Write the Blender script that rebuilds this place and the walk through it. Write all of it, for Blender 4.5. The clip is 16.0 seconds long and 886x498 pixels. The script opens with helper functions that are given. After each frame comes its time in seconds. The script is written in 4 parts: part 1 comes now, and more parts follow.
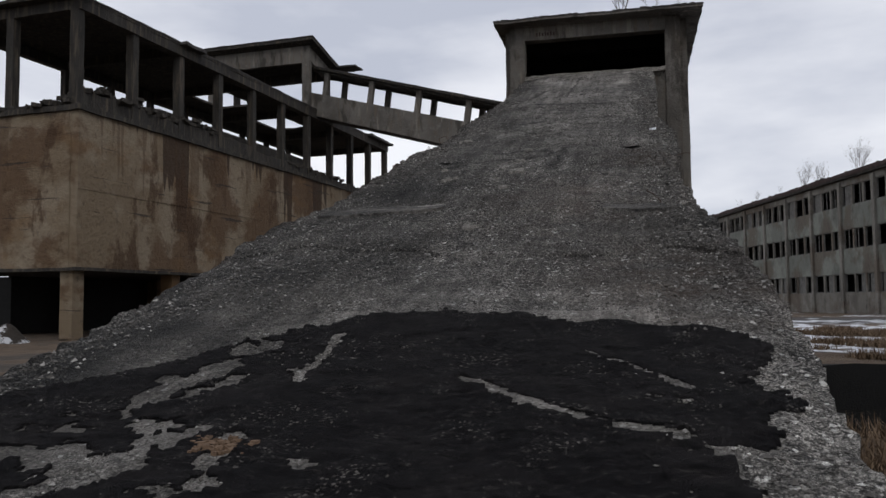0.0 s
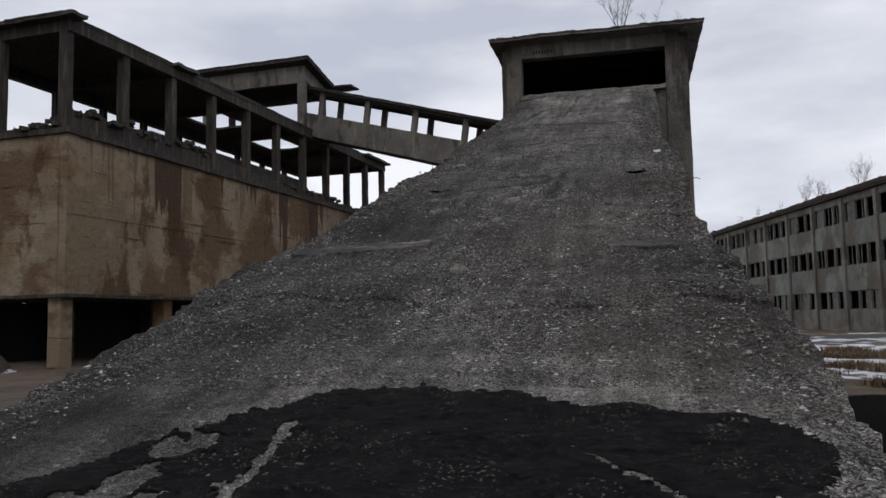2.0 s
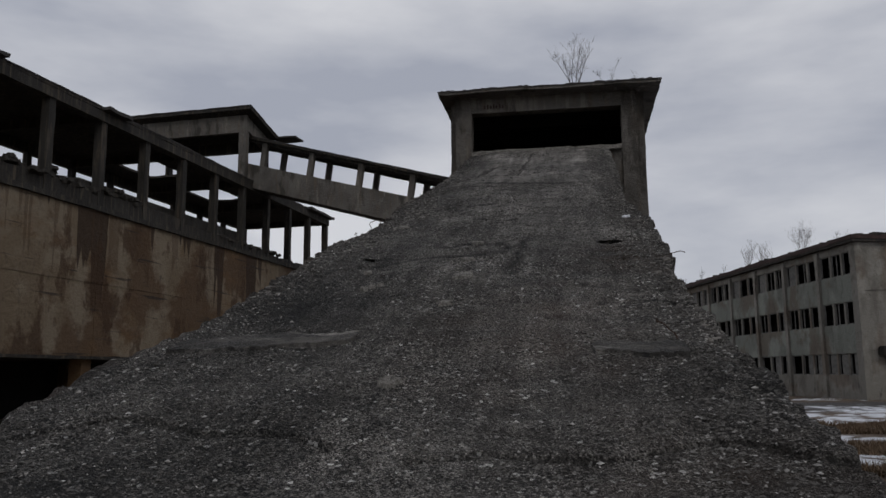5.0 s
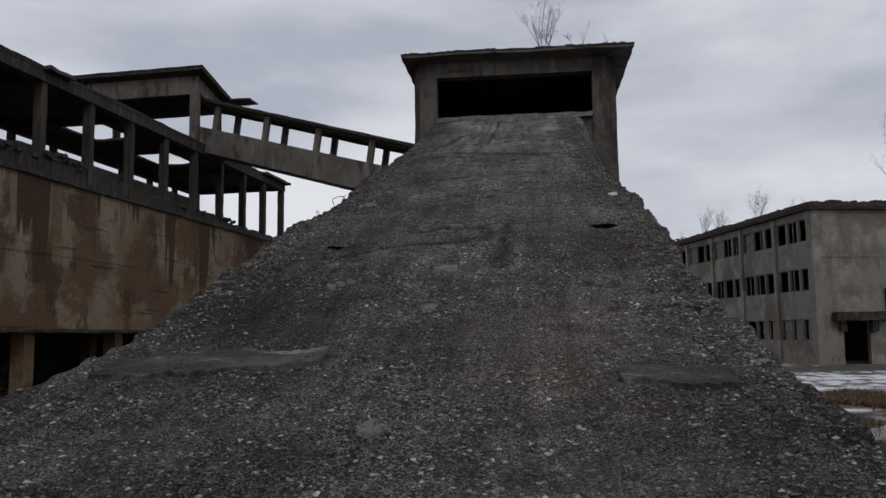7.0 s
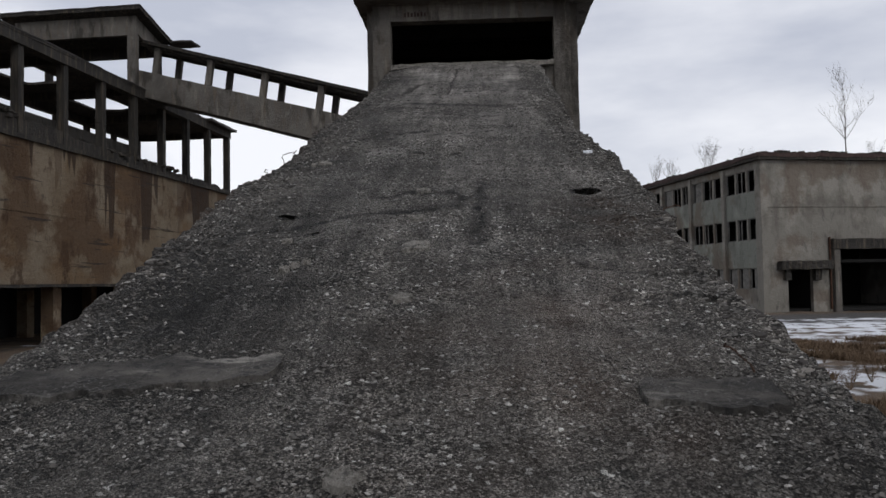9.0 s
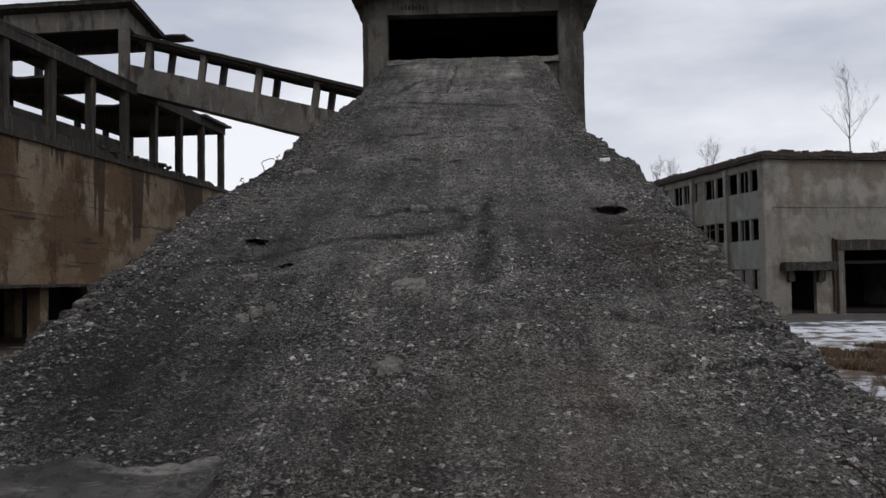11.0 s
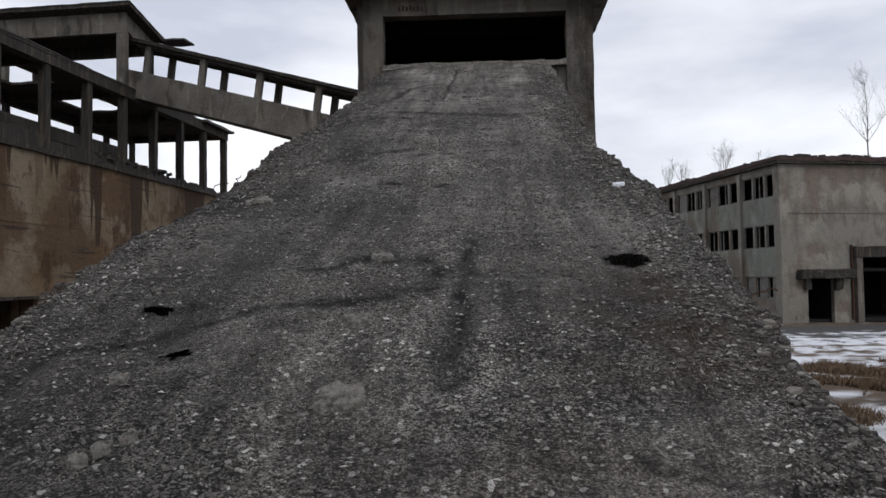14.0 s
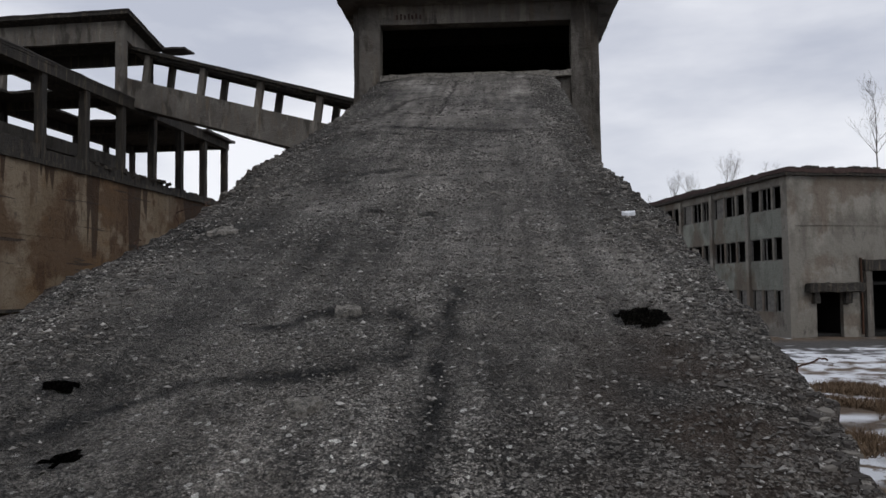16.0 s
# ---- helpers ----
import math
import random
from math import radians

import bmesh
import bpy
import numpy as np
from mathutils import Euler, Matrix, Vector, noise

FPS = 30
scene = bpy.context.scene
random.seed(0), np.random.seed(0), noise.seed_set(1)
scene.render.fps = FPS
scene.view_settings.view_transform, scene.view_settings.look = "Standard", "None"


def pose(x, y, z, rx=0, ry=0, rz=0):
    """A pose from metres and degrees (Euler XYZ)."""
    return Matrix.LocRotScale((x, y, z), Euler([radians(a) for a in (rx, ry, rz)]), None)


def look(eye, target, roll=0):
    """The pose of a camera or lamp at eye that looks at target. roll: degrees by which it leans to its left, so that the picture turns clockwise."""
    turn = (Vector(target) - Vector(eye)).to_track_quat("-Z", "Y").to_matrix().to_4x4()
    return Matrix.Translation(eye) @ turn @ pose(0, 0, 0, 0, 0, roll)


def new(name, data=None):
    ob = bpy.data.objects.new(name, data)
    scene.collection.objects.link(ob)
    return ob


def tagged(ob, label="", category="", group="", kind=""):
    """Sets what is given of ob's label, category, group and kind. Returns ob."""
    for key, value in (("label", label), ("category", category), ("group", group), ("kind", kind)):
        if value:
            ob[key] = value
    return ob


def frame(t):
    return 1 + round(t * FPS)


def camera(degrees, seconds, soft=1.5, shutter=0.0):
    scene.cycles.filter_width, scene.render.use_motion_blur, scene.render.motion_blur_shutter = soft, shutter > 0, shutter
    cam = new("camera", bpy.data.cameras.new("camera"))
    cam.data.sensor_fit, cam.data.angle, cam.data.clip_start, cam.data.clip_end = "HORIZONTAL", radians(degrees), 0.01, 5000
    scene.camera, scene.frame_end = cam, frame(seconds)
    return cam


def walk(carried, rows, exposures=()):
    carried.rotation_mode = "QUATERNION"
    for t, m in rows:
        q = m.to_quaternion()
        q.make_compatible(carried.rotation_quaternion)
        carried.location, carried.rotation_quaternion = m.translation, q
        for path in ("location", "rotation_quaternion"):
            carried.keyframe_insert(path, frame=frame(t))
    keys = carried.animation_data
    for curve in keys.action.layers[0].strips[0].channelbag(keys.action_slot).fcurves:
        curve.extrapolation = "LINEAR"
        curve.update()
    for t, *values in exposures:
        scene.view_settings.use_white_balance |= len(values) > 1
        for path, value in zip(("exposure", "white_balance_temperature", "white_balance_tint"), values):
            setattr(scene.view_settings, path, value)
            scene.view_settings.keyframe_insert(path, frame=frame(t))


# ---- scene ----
cam = camera(58.12, 16.0)
PATH = [
    (0.0, pose(0.000, -0.000, 1.500, 93.69, 0.57, 13.31)),
    (0.5, pose(0.044, 0.227, 1.549, 93.61, 0.78, 13.42)),
    (1.0, pose(0.053, 0.408, 1.637, 93.55, 0.91, 13.38)),
    (1.5, pose(-0.001, 0.621, 1.679, 94.15, 1.06, 13.32)),
    (2.0, pose(-0.067, 0.819, 1.776, 94.95, 1.09, 13.34)),
    (2.5, pose(-0.101, 1.121, 1.826, 95.78, 1.21, 13.32)),
    (3.0, pose(-0.097, 1.495, 1.925, 97.06, 1.24, 12.99)),
    (3.5, pose(-0.123, 1.786, 2.046, 98.83, 1.08, 12.19)),
    (4.0, pose(-0.204, 2.042, 2.095, 99.46, 0.69, 11.17)),
    (6.5, pose(-0.620, 3.311, 2.503, 97.05, 0.64, 6.98)),
    (7.0, pose(-0.706, 3.522, 2.588, 96.23, 0.74, 6.27)),
    (7.5, pose(-0.744, 3.791, 2.651, 94.23, 1.06, 5.59)),
    (8.0, pose(-0.777, 3.954, 2.735, 92.81, 1.28, 4.74)),
    (8.5, pose(-0.860, 4.157, 2.803, 92.66, 1.20, 3.78)),
    (9.0, pose(-0.933, 4.325, 2.865, 92.40, 1.07, 2.70)),
    (11.5, pose(-0.990, 5.710, 3.233, 92.12, 0.76, 2.57)),
    (12.0, pose(-0.923, 5.993, 3.306, 92.20, 0.80, 2.86)),
    (12.5, pose(-0.875, 6.217, 3.396, 92.23, 0.78, 3.02)),
    (13.0, pose(-0.866, 6.453, 3.448, 92.24, 0.86, 3.13)),
    (13.5, pose(-0.865, 6.616, 3.520, 92.26, 0.75, 3.09)),
    (14.0, pose(-0.791, 6.799, 3.570, 92.34, 0.85, 3.25)),
    (14.5, pose(-0.668, 7.038, 3.670, 92.42, 0.97, 3.51)),
    (15.0, pose(-0.642, 7.216, 3.706, 92.62, 0.97, 3.56)),
    (15.5, pose(-0.682, 7.432, 3.771, 92.82, 0.74, 3.53)),
    (16.0, pose(-0.694, 7.621, 3.832, 92.96, 0.61, 3.56)),
]
EXPOSURES = [(0.0, 0.06), (1.5, 0.1), (2.0, 0.08), (3.0, -0.1), (3.5, -0.3), (4.0, -0.5), (5.0, -0.5), (6.5, -0.25), (7.0, -0.25), (7.5, -0.28), (8.0, -0.1), (8.5, 0.08), (9.0, 0.08), (11.5, 0.02), (12.5, 0.08), (14.0, 0.28), (15.0, 0.22), (16.0, 0.04)]
walk(cam, PATH, EXPOSURES)

# ---- world and sun: an overcast winter sky ----
world = bpy.data.worlds.new("overcast")
scene.world = world
world.use_nodes = True
wt = world.node_tree
wt.nodes.clear()


def wnode(kind, **inputs):
    n = wt.nodes.new(kind)
    for k, v in inputs.items():
        n.inputs[k.replace("_", " ")].default_value = v
    return n


w_coord = wnode("ShaderNodeTexCoord")
w_map = wnode("ShaderNodeMapping")
w_map.inputs["Scale"].default_value = (1.3, 1.3, 4.0)
w_noise = wnode("ShaderNodeTexNoise", Scale=1.5, Detail=6.0, Roughness=0.5)
w_ramp = wnode("ShaderNodeValToRGB")
w_ramp.color_ramp.elements[0].position, w_ramp.color_ramp.elements[0].color = 0.40, (0.53, 0.56, 0.655, 1)
w_ramp.color_ramp.elements[1].position, w_ramp.color_ramp.elements[1].color = 0.63, (0.95, 0.96, 1.01, 1)
w_cloud = wnode("ShaderNodeBackground", Strength=1.0)
w_sky = wt.nodes.new("ShaderNodeTexSky")
w_sky.sky_type, w_sky.sun_disc, w_sky.sun_elevation, w_sky.sun_rotation = "NISHITA", False, radians(38), radians(150)
w_clear = wnode("ShaderNodeBackground", Strength=0.06)
w_mix = wnode("ShaderNodeMixShader", Fac=0.9)
w_out = wnode("ShaderNodeOutputWorld")
for a, b in ((w_coord.outputs["Generated"], w_map.inputs["Vector"]), (w_map.outputs[0], w_noise.inputs["Vector"]),
             (w_noise.outputs["Fac"], w_ramp.inputs["Fac"]), (w_ramp.outputs["Color"], w_cloud.inputs["Color"]),
             (w_sky.outputs["Color"], w_clear.inputs["Color"]), (w_clear.outputs[0], w_mix.inputs[1]),
             (w_cloud.outputs[0], w_mix.inputs[2]), (w_mix.outputs[0], w_out.inputs["Surface"])):
    wt.links.new(a, b)
sun = new("sun", bpy.data.lights.new("sun", "SUN"))
sun.data.energy, sun.data.angle, sun.data.color = 0.7, radians(25), (1.0, 0.96, 0.9)
sun.matrix_world = look((20, -35, 32), (0, 0, 0))


# ---- materials ----
class Mat:
    """A node material put together step by step."""

    def __init__(self, name, roughness=0.9, metal=0.0):
        self.m = bpy.data.materials.new(name)
        self.m.use_nodes = True
        self.t = self.m.node_tree
        self.b = self.t.nodes["Principled BSDF"]
        self.b.inputs["Roughness"].default_value = roughness
        self.b.inputs["Metallic"].default_value = metal
        self.b.inputs["Specular IOR Level"].default_value = 0.3
        self.co = self.t.nodes.new("ShaderNodeTexCoord").outputs["Object"]
        self.c = None
        self.h = None

    def link(self, a, b):
        self.t.links.new(a, b)

    def noise(self, scale, detail=6, rough=0.6, stretch=(1, 1, 1), lo=0.4, hi=0.6, distort=0.0):
        mp = self.t.nodes.new("ShaderNodeMapping")
        mp.inputs["Scale"].default_value = stretch
        self.link(self.co, mp.inputs["Vector"])
        n = self.t.nodes.new("ShaderNodeTexNoise")
        for k, v in (("Scale", scale), ("Detail", detail), ("Roughness", rough), ("Distortion", distort)):
            n.inputs[k].default_value = v
        self.link(mp.outputs[0], n.inputs["Vector"])
        return self.ranged(n.outputs["Fac"], lo, hi)

    def cells(self, scale, lo=0.0, hi=1.0, feature="F1", out="Distance", stretch=(1, 1, 1)):
        mp = self.t.nodes.new("ShaderNodeMapping")
        mp.inputs["Scale"].default_value = stretch
        self.link(self.co, mp.inputs["Vector"])
        n = self.t.nodes.new("ShaderNodeTexVoronoi")
        n.feature = feature
        n.inputs["Scale"].default_value = scale
        self.link(mp.outputs[0], n.inputs["Vector"])
        if out == "Color":
            sep = self.t.nodes.new("ShaderNodeSeparateColor")
            self.link(n.outputs["Color"], sep.inputs[0])
            return self.ranged(sep.outputs[0], lo, hi)
        return self.ranged(n.outputs["Distance"], lo, hi)

    def ranged(self, s, lo, hi):
        r = self.t.nodes.new("ShaderNodeMapRange")
        r.inputs["From Min"].default_value, r.inputs["From Max"].default_value = lo, hi
        self.link(s, r.inputs["Value"])
        return r.outputs[0]

    def attr(self, name):
        a = self.t.nodes.new("ShaderNodeAttribute")
        a.attribute_name = name
        return a.outputs["Fac"]

    def island(self, lo=0.0, hi=1.0):
        return self.ranged(self.t.nodes.new("ShaderNodeNewGeometry").outputs["Random Per Island"], lo, hi)

    def rand(self, lo=0.0, hi=1.0):
        return self.ranged(self.t.nodes.new("ShaderNodeObjectInfo").outputs["Random"], lo, hi)

    def drips(self, scale, top, length, soft):
        """High near the top and, where the water ran, further down."""
        mp = self.t.nodes.new("ShaderNodeSeparateXYZ")
        self.link(self.co, mp.inputs[0])
        run = self.mul(self.noise(scale, 4, 0.55, (1, 1, 0.03), 0.535, 0.575), self.noise(scale * 0.7, 2, 0.5, (1, 1, 0.02), 0.2, 0.75))
        fray = self.noise(1.6, 5, 0.6, (1, 1, 0.6), 0.0, 1.0)
        n = self.t.nodes.new("ShaderNodeMath")
        n.operation = "MULTIPLY_ADD"
        self.link(run, n.inputs[0])
        n.inputs[1].default_value = length
        self.link(mp.outputs[2], n.inputs[2])
        k = self.t.nodes.new("ShaderNodeMath")
        k.operation = "MULTIPLY_ADD"
        self.link(fray, k.inputs[0])
        k.inputs[1].default_value = 1.2
        self.link(n.outputs[0], k.inputs[2])
        return self.ranged(k.outputs[0], top + 0.6, top + 0.6 + soft)

    def up(self, lo, hi):
        sep = self.t.nodes.new("ShaderNodeSeparateXYZ")
        self.link(self.t.nodes.new("ShaderNodeNewGeometry").outputs["Normal"], sep.inputs[0])
        return self.ranged(sep.outputs[2], lo, hi)

    def mul(self, a, b):
        n = self.t.nodes.new("ShaderNodeMath")
        n.operation = "MULTIPLY"
        for i, v in enumerate((a, b)):
            if isinstance(v, (int, float)):
                n.inputs[i].default_value = v
            else:
                self.link(v, n.inputs[i])
        return n.outputs[0]

    def colour(self, rgb, mask=None, amount=1.0):
        """Lays a colour over what is there, where mask is high."""
        if self.c is None:
            n = self.t.nodes.new("ShaderNodeRGB")
            n.outputs[0].default_value = (*rgb, 1)
            self.c = n.outputs[0]
            return self
        n = self.t.nodes.new("ShaderNodeMix")
        n.data_type = "RGBA"
        n.inputs["B"].default_value = (*rgb, 1)
        for i in n.inputs:
            if i.name == "B" and i.type == "RGBA":
                i.default_value = (*rgb, 1)
            if i.name == "A" and i.type == "RGBA":
                self.link(self.c, i)
        self.link(self.mul(mask, amount), n.inputs["Factor"])
        self.c = [o for o in n.outputs if o.type == "RGBA"][0]
        return self

    def tone(self, mask, low, high):
        """Scales the whole colour between two strengths."""
        r = self.t.nodes.new("ShaderNodeMapRange")
        r.inputs["To Min"].default_value, r.inputs["To Max"].default_value = low, high
        self.link(mask, r.inputs["Value"])
        n = self.t.nodes.new("ShaderNodeVectorMath")
        n.operation = "SCALE"
        self.link(self.c, n.inputs[0])
        self.link(r.outputs[0], n.inputs["Scale"])
        self.c = n.outputs[0]
        return self

    def relief(self, s, amount):
        b = self.t.nodes.new("ShaderNodeBump")
        b.inputs["Distance"].default_value = amount
        b.inputs["Strength"].default_value = 1.0
        self.link(s, b.inputs["Height"])
        if self.h:
            self.link(self.h, b.inputs["Normal"])
        self.h = b.outputs[0]
        return self

    def done(self):
        self.link(self.c, self.b.inputs["Base Color"])
        if self.h:
            self.link(self.h, self.b.inputs["Normal"])
        return self.m


def make_ramp_concrete():
    m = Mat("weathered_ramp_concrete", 0.92)
    worn = m.attr("worn")
    m.colour((0.150, 0.137, 0.122))
    m.colour((0.046, 0.042, 0.039), m.noise(0.55, 6, 0.62, (1.6, 0.55, 1), 0.46, 0.60), 0.8)
    m.colour((0.20, 0.183, 0.163), m.noise(0.8, 6, 0.65, (1.9, 0.45, 1), 0.50, 0.66), 0.75)
    # wheel and drag streaks up the slope, layers across it
    m.colour((0.21, 0.195, 0.175), m.noise(1.0, 6, 0.62, (7.5, 0.3, 1), 0.53, 0.66), 0.6)
    m.colour((0.024, 0.022, 0.021), m.noise(1.0, 6, 0.62, (9.0, 0.35, 2), 0.55, 0.66), 0.65)
    m.colour((0.18, 0.166, 0.15), m.noise(1.4, 7, 0.7, (0.35, 2.2, 1), 0.54, 0.62), 0.7)
    m.colour((0.018, 0.017, 0.016), m.noise(1.9, 8, 0.72, (0.4, 2.6, 1), 0.57, 0.63), 0.65)
    # bare concrete, plus the upper slope's glancing-light brightness painted in
    m.colour((0.27, 0.255, 0.235), m.mul(m.attr("bare_lit"), m.noise(7, 6, 0.7, lo=0.28, hi=0.6)), 0.85)
    # gravel laid bare in the weathered face: pale and dark grains, black gaps
    m.colour((0.36, 0.34, 0.31), m.mul(worn, m.cells(150, 0.50, 1.0, out="Color")), 0.75)
    m.colour((0.52, 0.50, 0.46), m.mul(worn, m.cells(95, 0.82, 1.0, out="Color")), 0.7)
    m.colour((0.016, 0.016, 0.015), m.mul(worn, m.cells(88, 0.55, 0.85, out="Color")), 0.9)
    # the shadow between the grains is painted on as near-black, dirty gaps
    m.colour((0.007, 0.007, 0.007), m.mul(worn, m.cells(95, 0.45, 0.70)), 0.85)
    m.colour((0.010, 0.010, 0.010), m.mul(worn, m.mul(m.cells(42, 0.46, 0.66), m.noise(6, 5, 0.6, lo=0.42, hi=0.56))), 0.85)
    m.colour((0.33, 0.315, 0.29), m.mul(worn, m.mul(m.cells(60, 0.84, 0.92, out="Color"), m.noise(3.0, 5, 0.65, lo=0.42, hi=0.58))), 0.8)
    m.colour((0.58, 0.57, 0.54), m.mul(worn, m.cells(48, 0.972, 0.985, out="Color")), 0.9)
    m.colour((0.012, 0.012, 0.012), m.noise(5, 9, 0.78, lo=0.55, hi=0.66), 0.6)
    # dust and dirt of several years: streaks up the slope and broad uneven patches
    m.tone(m.noise(1.0, 5, 0.6, (6.0, 0.22, 1), 0.38, 0.62), 0.74, 1.3)
    m.tone(m.noise(0.5, 7, 0.66, (1.5, 0.7, 1), 0.38, 0.62), 0.62, 1.35)
    m.tone(m.noise(2.6, 7, 0.7, (0.8, 1.6, 1), 0.38, 0.62), 0.92, 1.45)
    m.colour((0.098, 0.062, 0.042), m.attr("rusty"), 0.5)
    # smears and dark patches, and the darkness painted into cracks and holes
    m.colour((0.012, 0.012, 0.012), m.attr("stain_shade"), 0.82)
    m.relief(m.noise(9, 9, 0.75, lo=0.2, hi=0.8), 0.10)
    m.relief(m.mul(worn, m.cells(95, 0.0, 0.7)), -0.045)
    return m.done()


def make_bitumen():
    m = Mat("cracked_black_bitumen", 0.92)
    m.b.inputs["Specular IOR Level"].default_value = 0.12
    m.colour((0.0105, 0.0096, 0.0108))
    m.colour((0.024, 0.0215, 0.0220), m.noise(2.2, 8, 0.7, (1, 1.6, 1), 0.45, 0.66), 0.8)
    m.colour((0.085, 0.078, 0.072), m.noise(17, 9, 0.82, (1, 2.6, 1), 0.55, 0.66), 0.8)
    m.colour((0.0012, 0.0012, 0.0014), m.noise(8, 9, 0.78, (1, 3.0, 1), 0.52, 0.60), 0.75)
    m.colour((0.24, 0.225, 0.205), m.mul(m.cells(110, 0.88, 0.96, out="Color"), m.noise(3.5, 6, 0.7, lo=0.49, hi=0.62)), 0.7)
    m.relief(m.noise(6, 9, 0.75, (1, 2.8, 1), 0.2, 0.8), 0.22)
    m.relief(m.noise(32, 8, 0.8, (1, 2.4, 1), 0.2, 0.8), 0.06)
    return m.done()


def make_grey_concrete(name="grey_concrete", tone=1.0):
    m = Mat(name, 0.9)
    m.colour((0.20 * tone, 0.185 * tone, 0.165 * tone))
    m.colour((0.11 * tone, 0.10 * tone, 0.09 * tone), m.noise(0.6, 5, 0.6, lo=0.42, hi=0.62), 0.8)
    m.colour((0.12, 0.095, 0.07), m.noise(1.6, 5, 0.6, (3, 3, 0.35), 0.5, 0.68), 0.7)
    m.colour((0.30 * tone, 0.285 * tone, 0.26 * tone), m.noise(2.4, 6, 0.65, lo=0.56, hi=0.7), 0.5)
    m.colour((0.05, 0.047, 0.043), m.noise(11, 6, 0.7, lo=0.56, hi=0.7), 0.6)
    m.colour((0.03, 0.026, 0.022), m.noise(0.9, 7, 0.65, (1.6, 1.6, 0.5), 0.53, 0.62), 0.7)
    m.colour((0.33 * tone, 0.30 * tone, 0.26 * tone), m.noise(0.8, 7, 0.65, (2.4, 2.4, 0.4), 0.57, 0.64), 0.7)
    m.relief(m.noise(6, 8, 0.7, lo=0.2, hi=0.8), 0.06)
    m.relief(m.noise(40, 5, 0.7, lo=0.2, hi=0.8), 0.012)
    return m.done()


def make_stained_wall():
    m = Mat("rust_stained_tan_concrete", 0.9)
    m.colour((0.160, 0.121, 0.079))
    m.colour((0.212, 0.172, 0.124), m.noise(0.35, 5, 0.6, lo=0.47, hi=0.56), 0.8)
    m.colour((0.086, 0.050, 0.026), m.noise(0.20, 7, 0.62, (1, 1, 1.25), 0.49, 0.55), 0.85)
    m.colour((0.15, 0.085, 0.036), m.noise(0.22, 5, 0.6, (1, 1, 1.8), 0.55, 0.64), 0.45)
    m.colour((0.036, 0.021, 0.012), m.drips(0.20, 10.1, 8.5, 0.35), 0.9)
    m.colour((0.060, 0.033, 0.016), m.drips(0.55, 10.4, 6.0, 0.4), 0.45)
    m.colour((0.055, 0.030, 0.015), m.noise(0.33, 7, 0.65, (1.3, 1.3, 0.7), 0.55, 0.60), 0.8)
    m.colour((0.03, 0.024, 0.02), m.noise(0.9, 5, 0.6, (0.16, 0.16, 3.2), 0.62, 0.645), 0.8)
    m.colour((0.04, 0.030, 0.023), m.noise(2.2, 9, 0.74, (1, 1, 0.7), 0.56, 0.70), 0.7)
    m.relief(m.noise(3, 9, 0.7, lo=0.2, hi=0.8), 0.09)
    return m.done()


def make_plaster(name, rgb, dark):
    m = Mat(name, 0.9)
    m.colour(rgb)
    m.colour(tuple(v * 1.4 for v in rgb), m.noise(0.25, 6, 0.62, lo=0.49, hi=0.56), 0.75)
    m.colour(dark, m.noise(0.5, 6, 0.65, (1, 1, 0.6), 0.5, 0.62), 0.7)
    m.colour((0.115, 0.088, 0.066), m.noise(0.22, 6, 0.62, lo=0.51, hi=0.58), 0.7)
    m.colour((0.05, 0.045, 0.04), m.noise(1.5, 8, 0.72, (1, 1, 0.45), 0.56, 0.70), 0.75)
    m.relief(m.noise(4, 6, 0.65, lo=0.2, hi=0.8), 0.05)
    return m.done()


def make_plain(name, rgb, rough=0.85, metal=0.0, spread=0.5):
    m = Mat(name, rough, metal)
    m.colour(rgb)
    m.colour(tuple(v * (1 - spread) for v in rgb), m.noise(3, 6, 0.65, lo=0.42, hi=0.62), 0.8)
    m.colour(tuple(min(1, v * (1 + spread)) for v in rgb), m.noise(14, 5, 0.65, lo=0.52, hi=0.7), 0.5)
    m.relief(m.noise(22, 5, 0.7, lo=0.2, hi=0.8), 0.012)
    return m.done()


def make_ground():
    m = Mat("winter_ground", 0.95)
    m.colour((0.085, 0.06, 0.042))
    m.colour((0.13, 0.095, 0.065), m.noise(0.8, 7, 0.65, lo=0.42, hi=0.6), 0.9)
    m.colour((0.05, 0.045, 0.04), m.noise(0.35, 5, 0.6, lo=0.52, hi=0.6), 0.8)
    m.colour((0.058, 0.056, 0.055), m.attr("paved"), 0.95)
    m.colour((0.66, 0.68, 0.72), m.mul(m.attr("snow"), m.noise(0.9, 9, 0.72, (1, 0.7, 1), 0.42, 0.47)), 1.0)
    m.relief(m.noise(2.5, 8, 0.7, lo=0.2, hi=0.8), 0.10)
    return m.done()


def make_scatter(name, a, b, rough=0.9, spread=0.35):
    m = Mat(name, rough)
    m.colour(a)
    m.colour(b, m.island(spread, 1.08), 1.0)
    m.colour(tuple(v * 0.6 for v in a), m.noise(30, 4, 0.6, lo=0.45, hi=0.65), 0.5)
    return m.done()


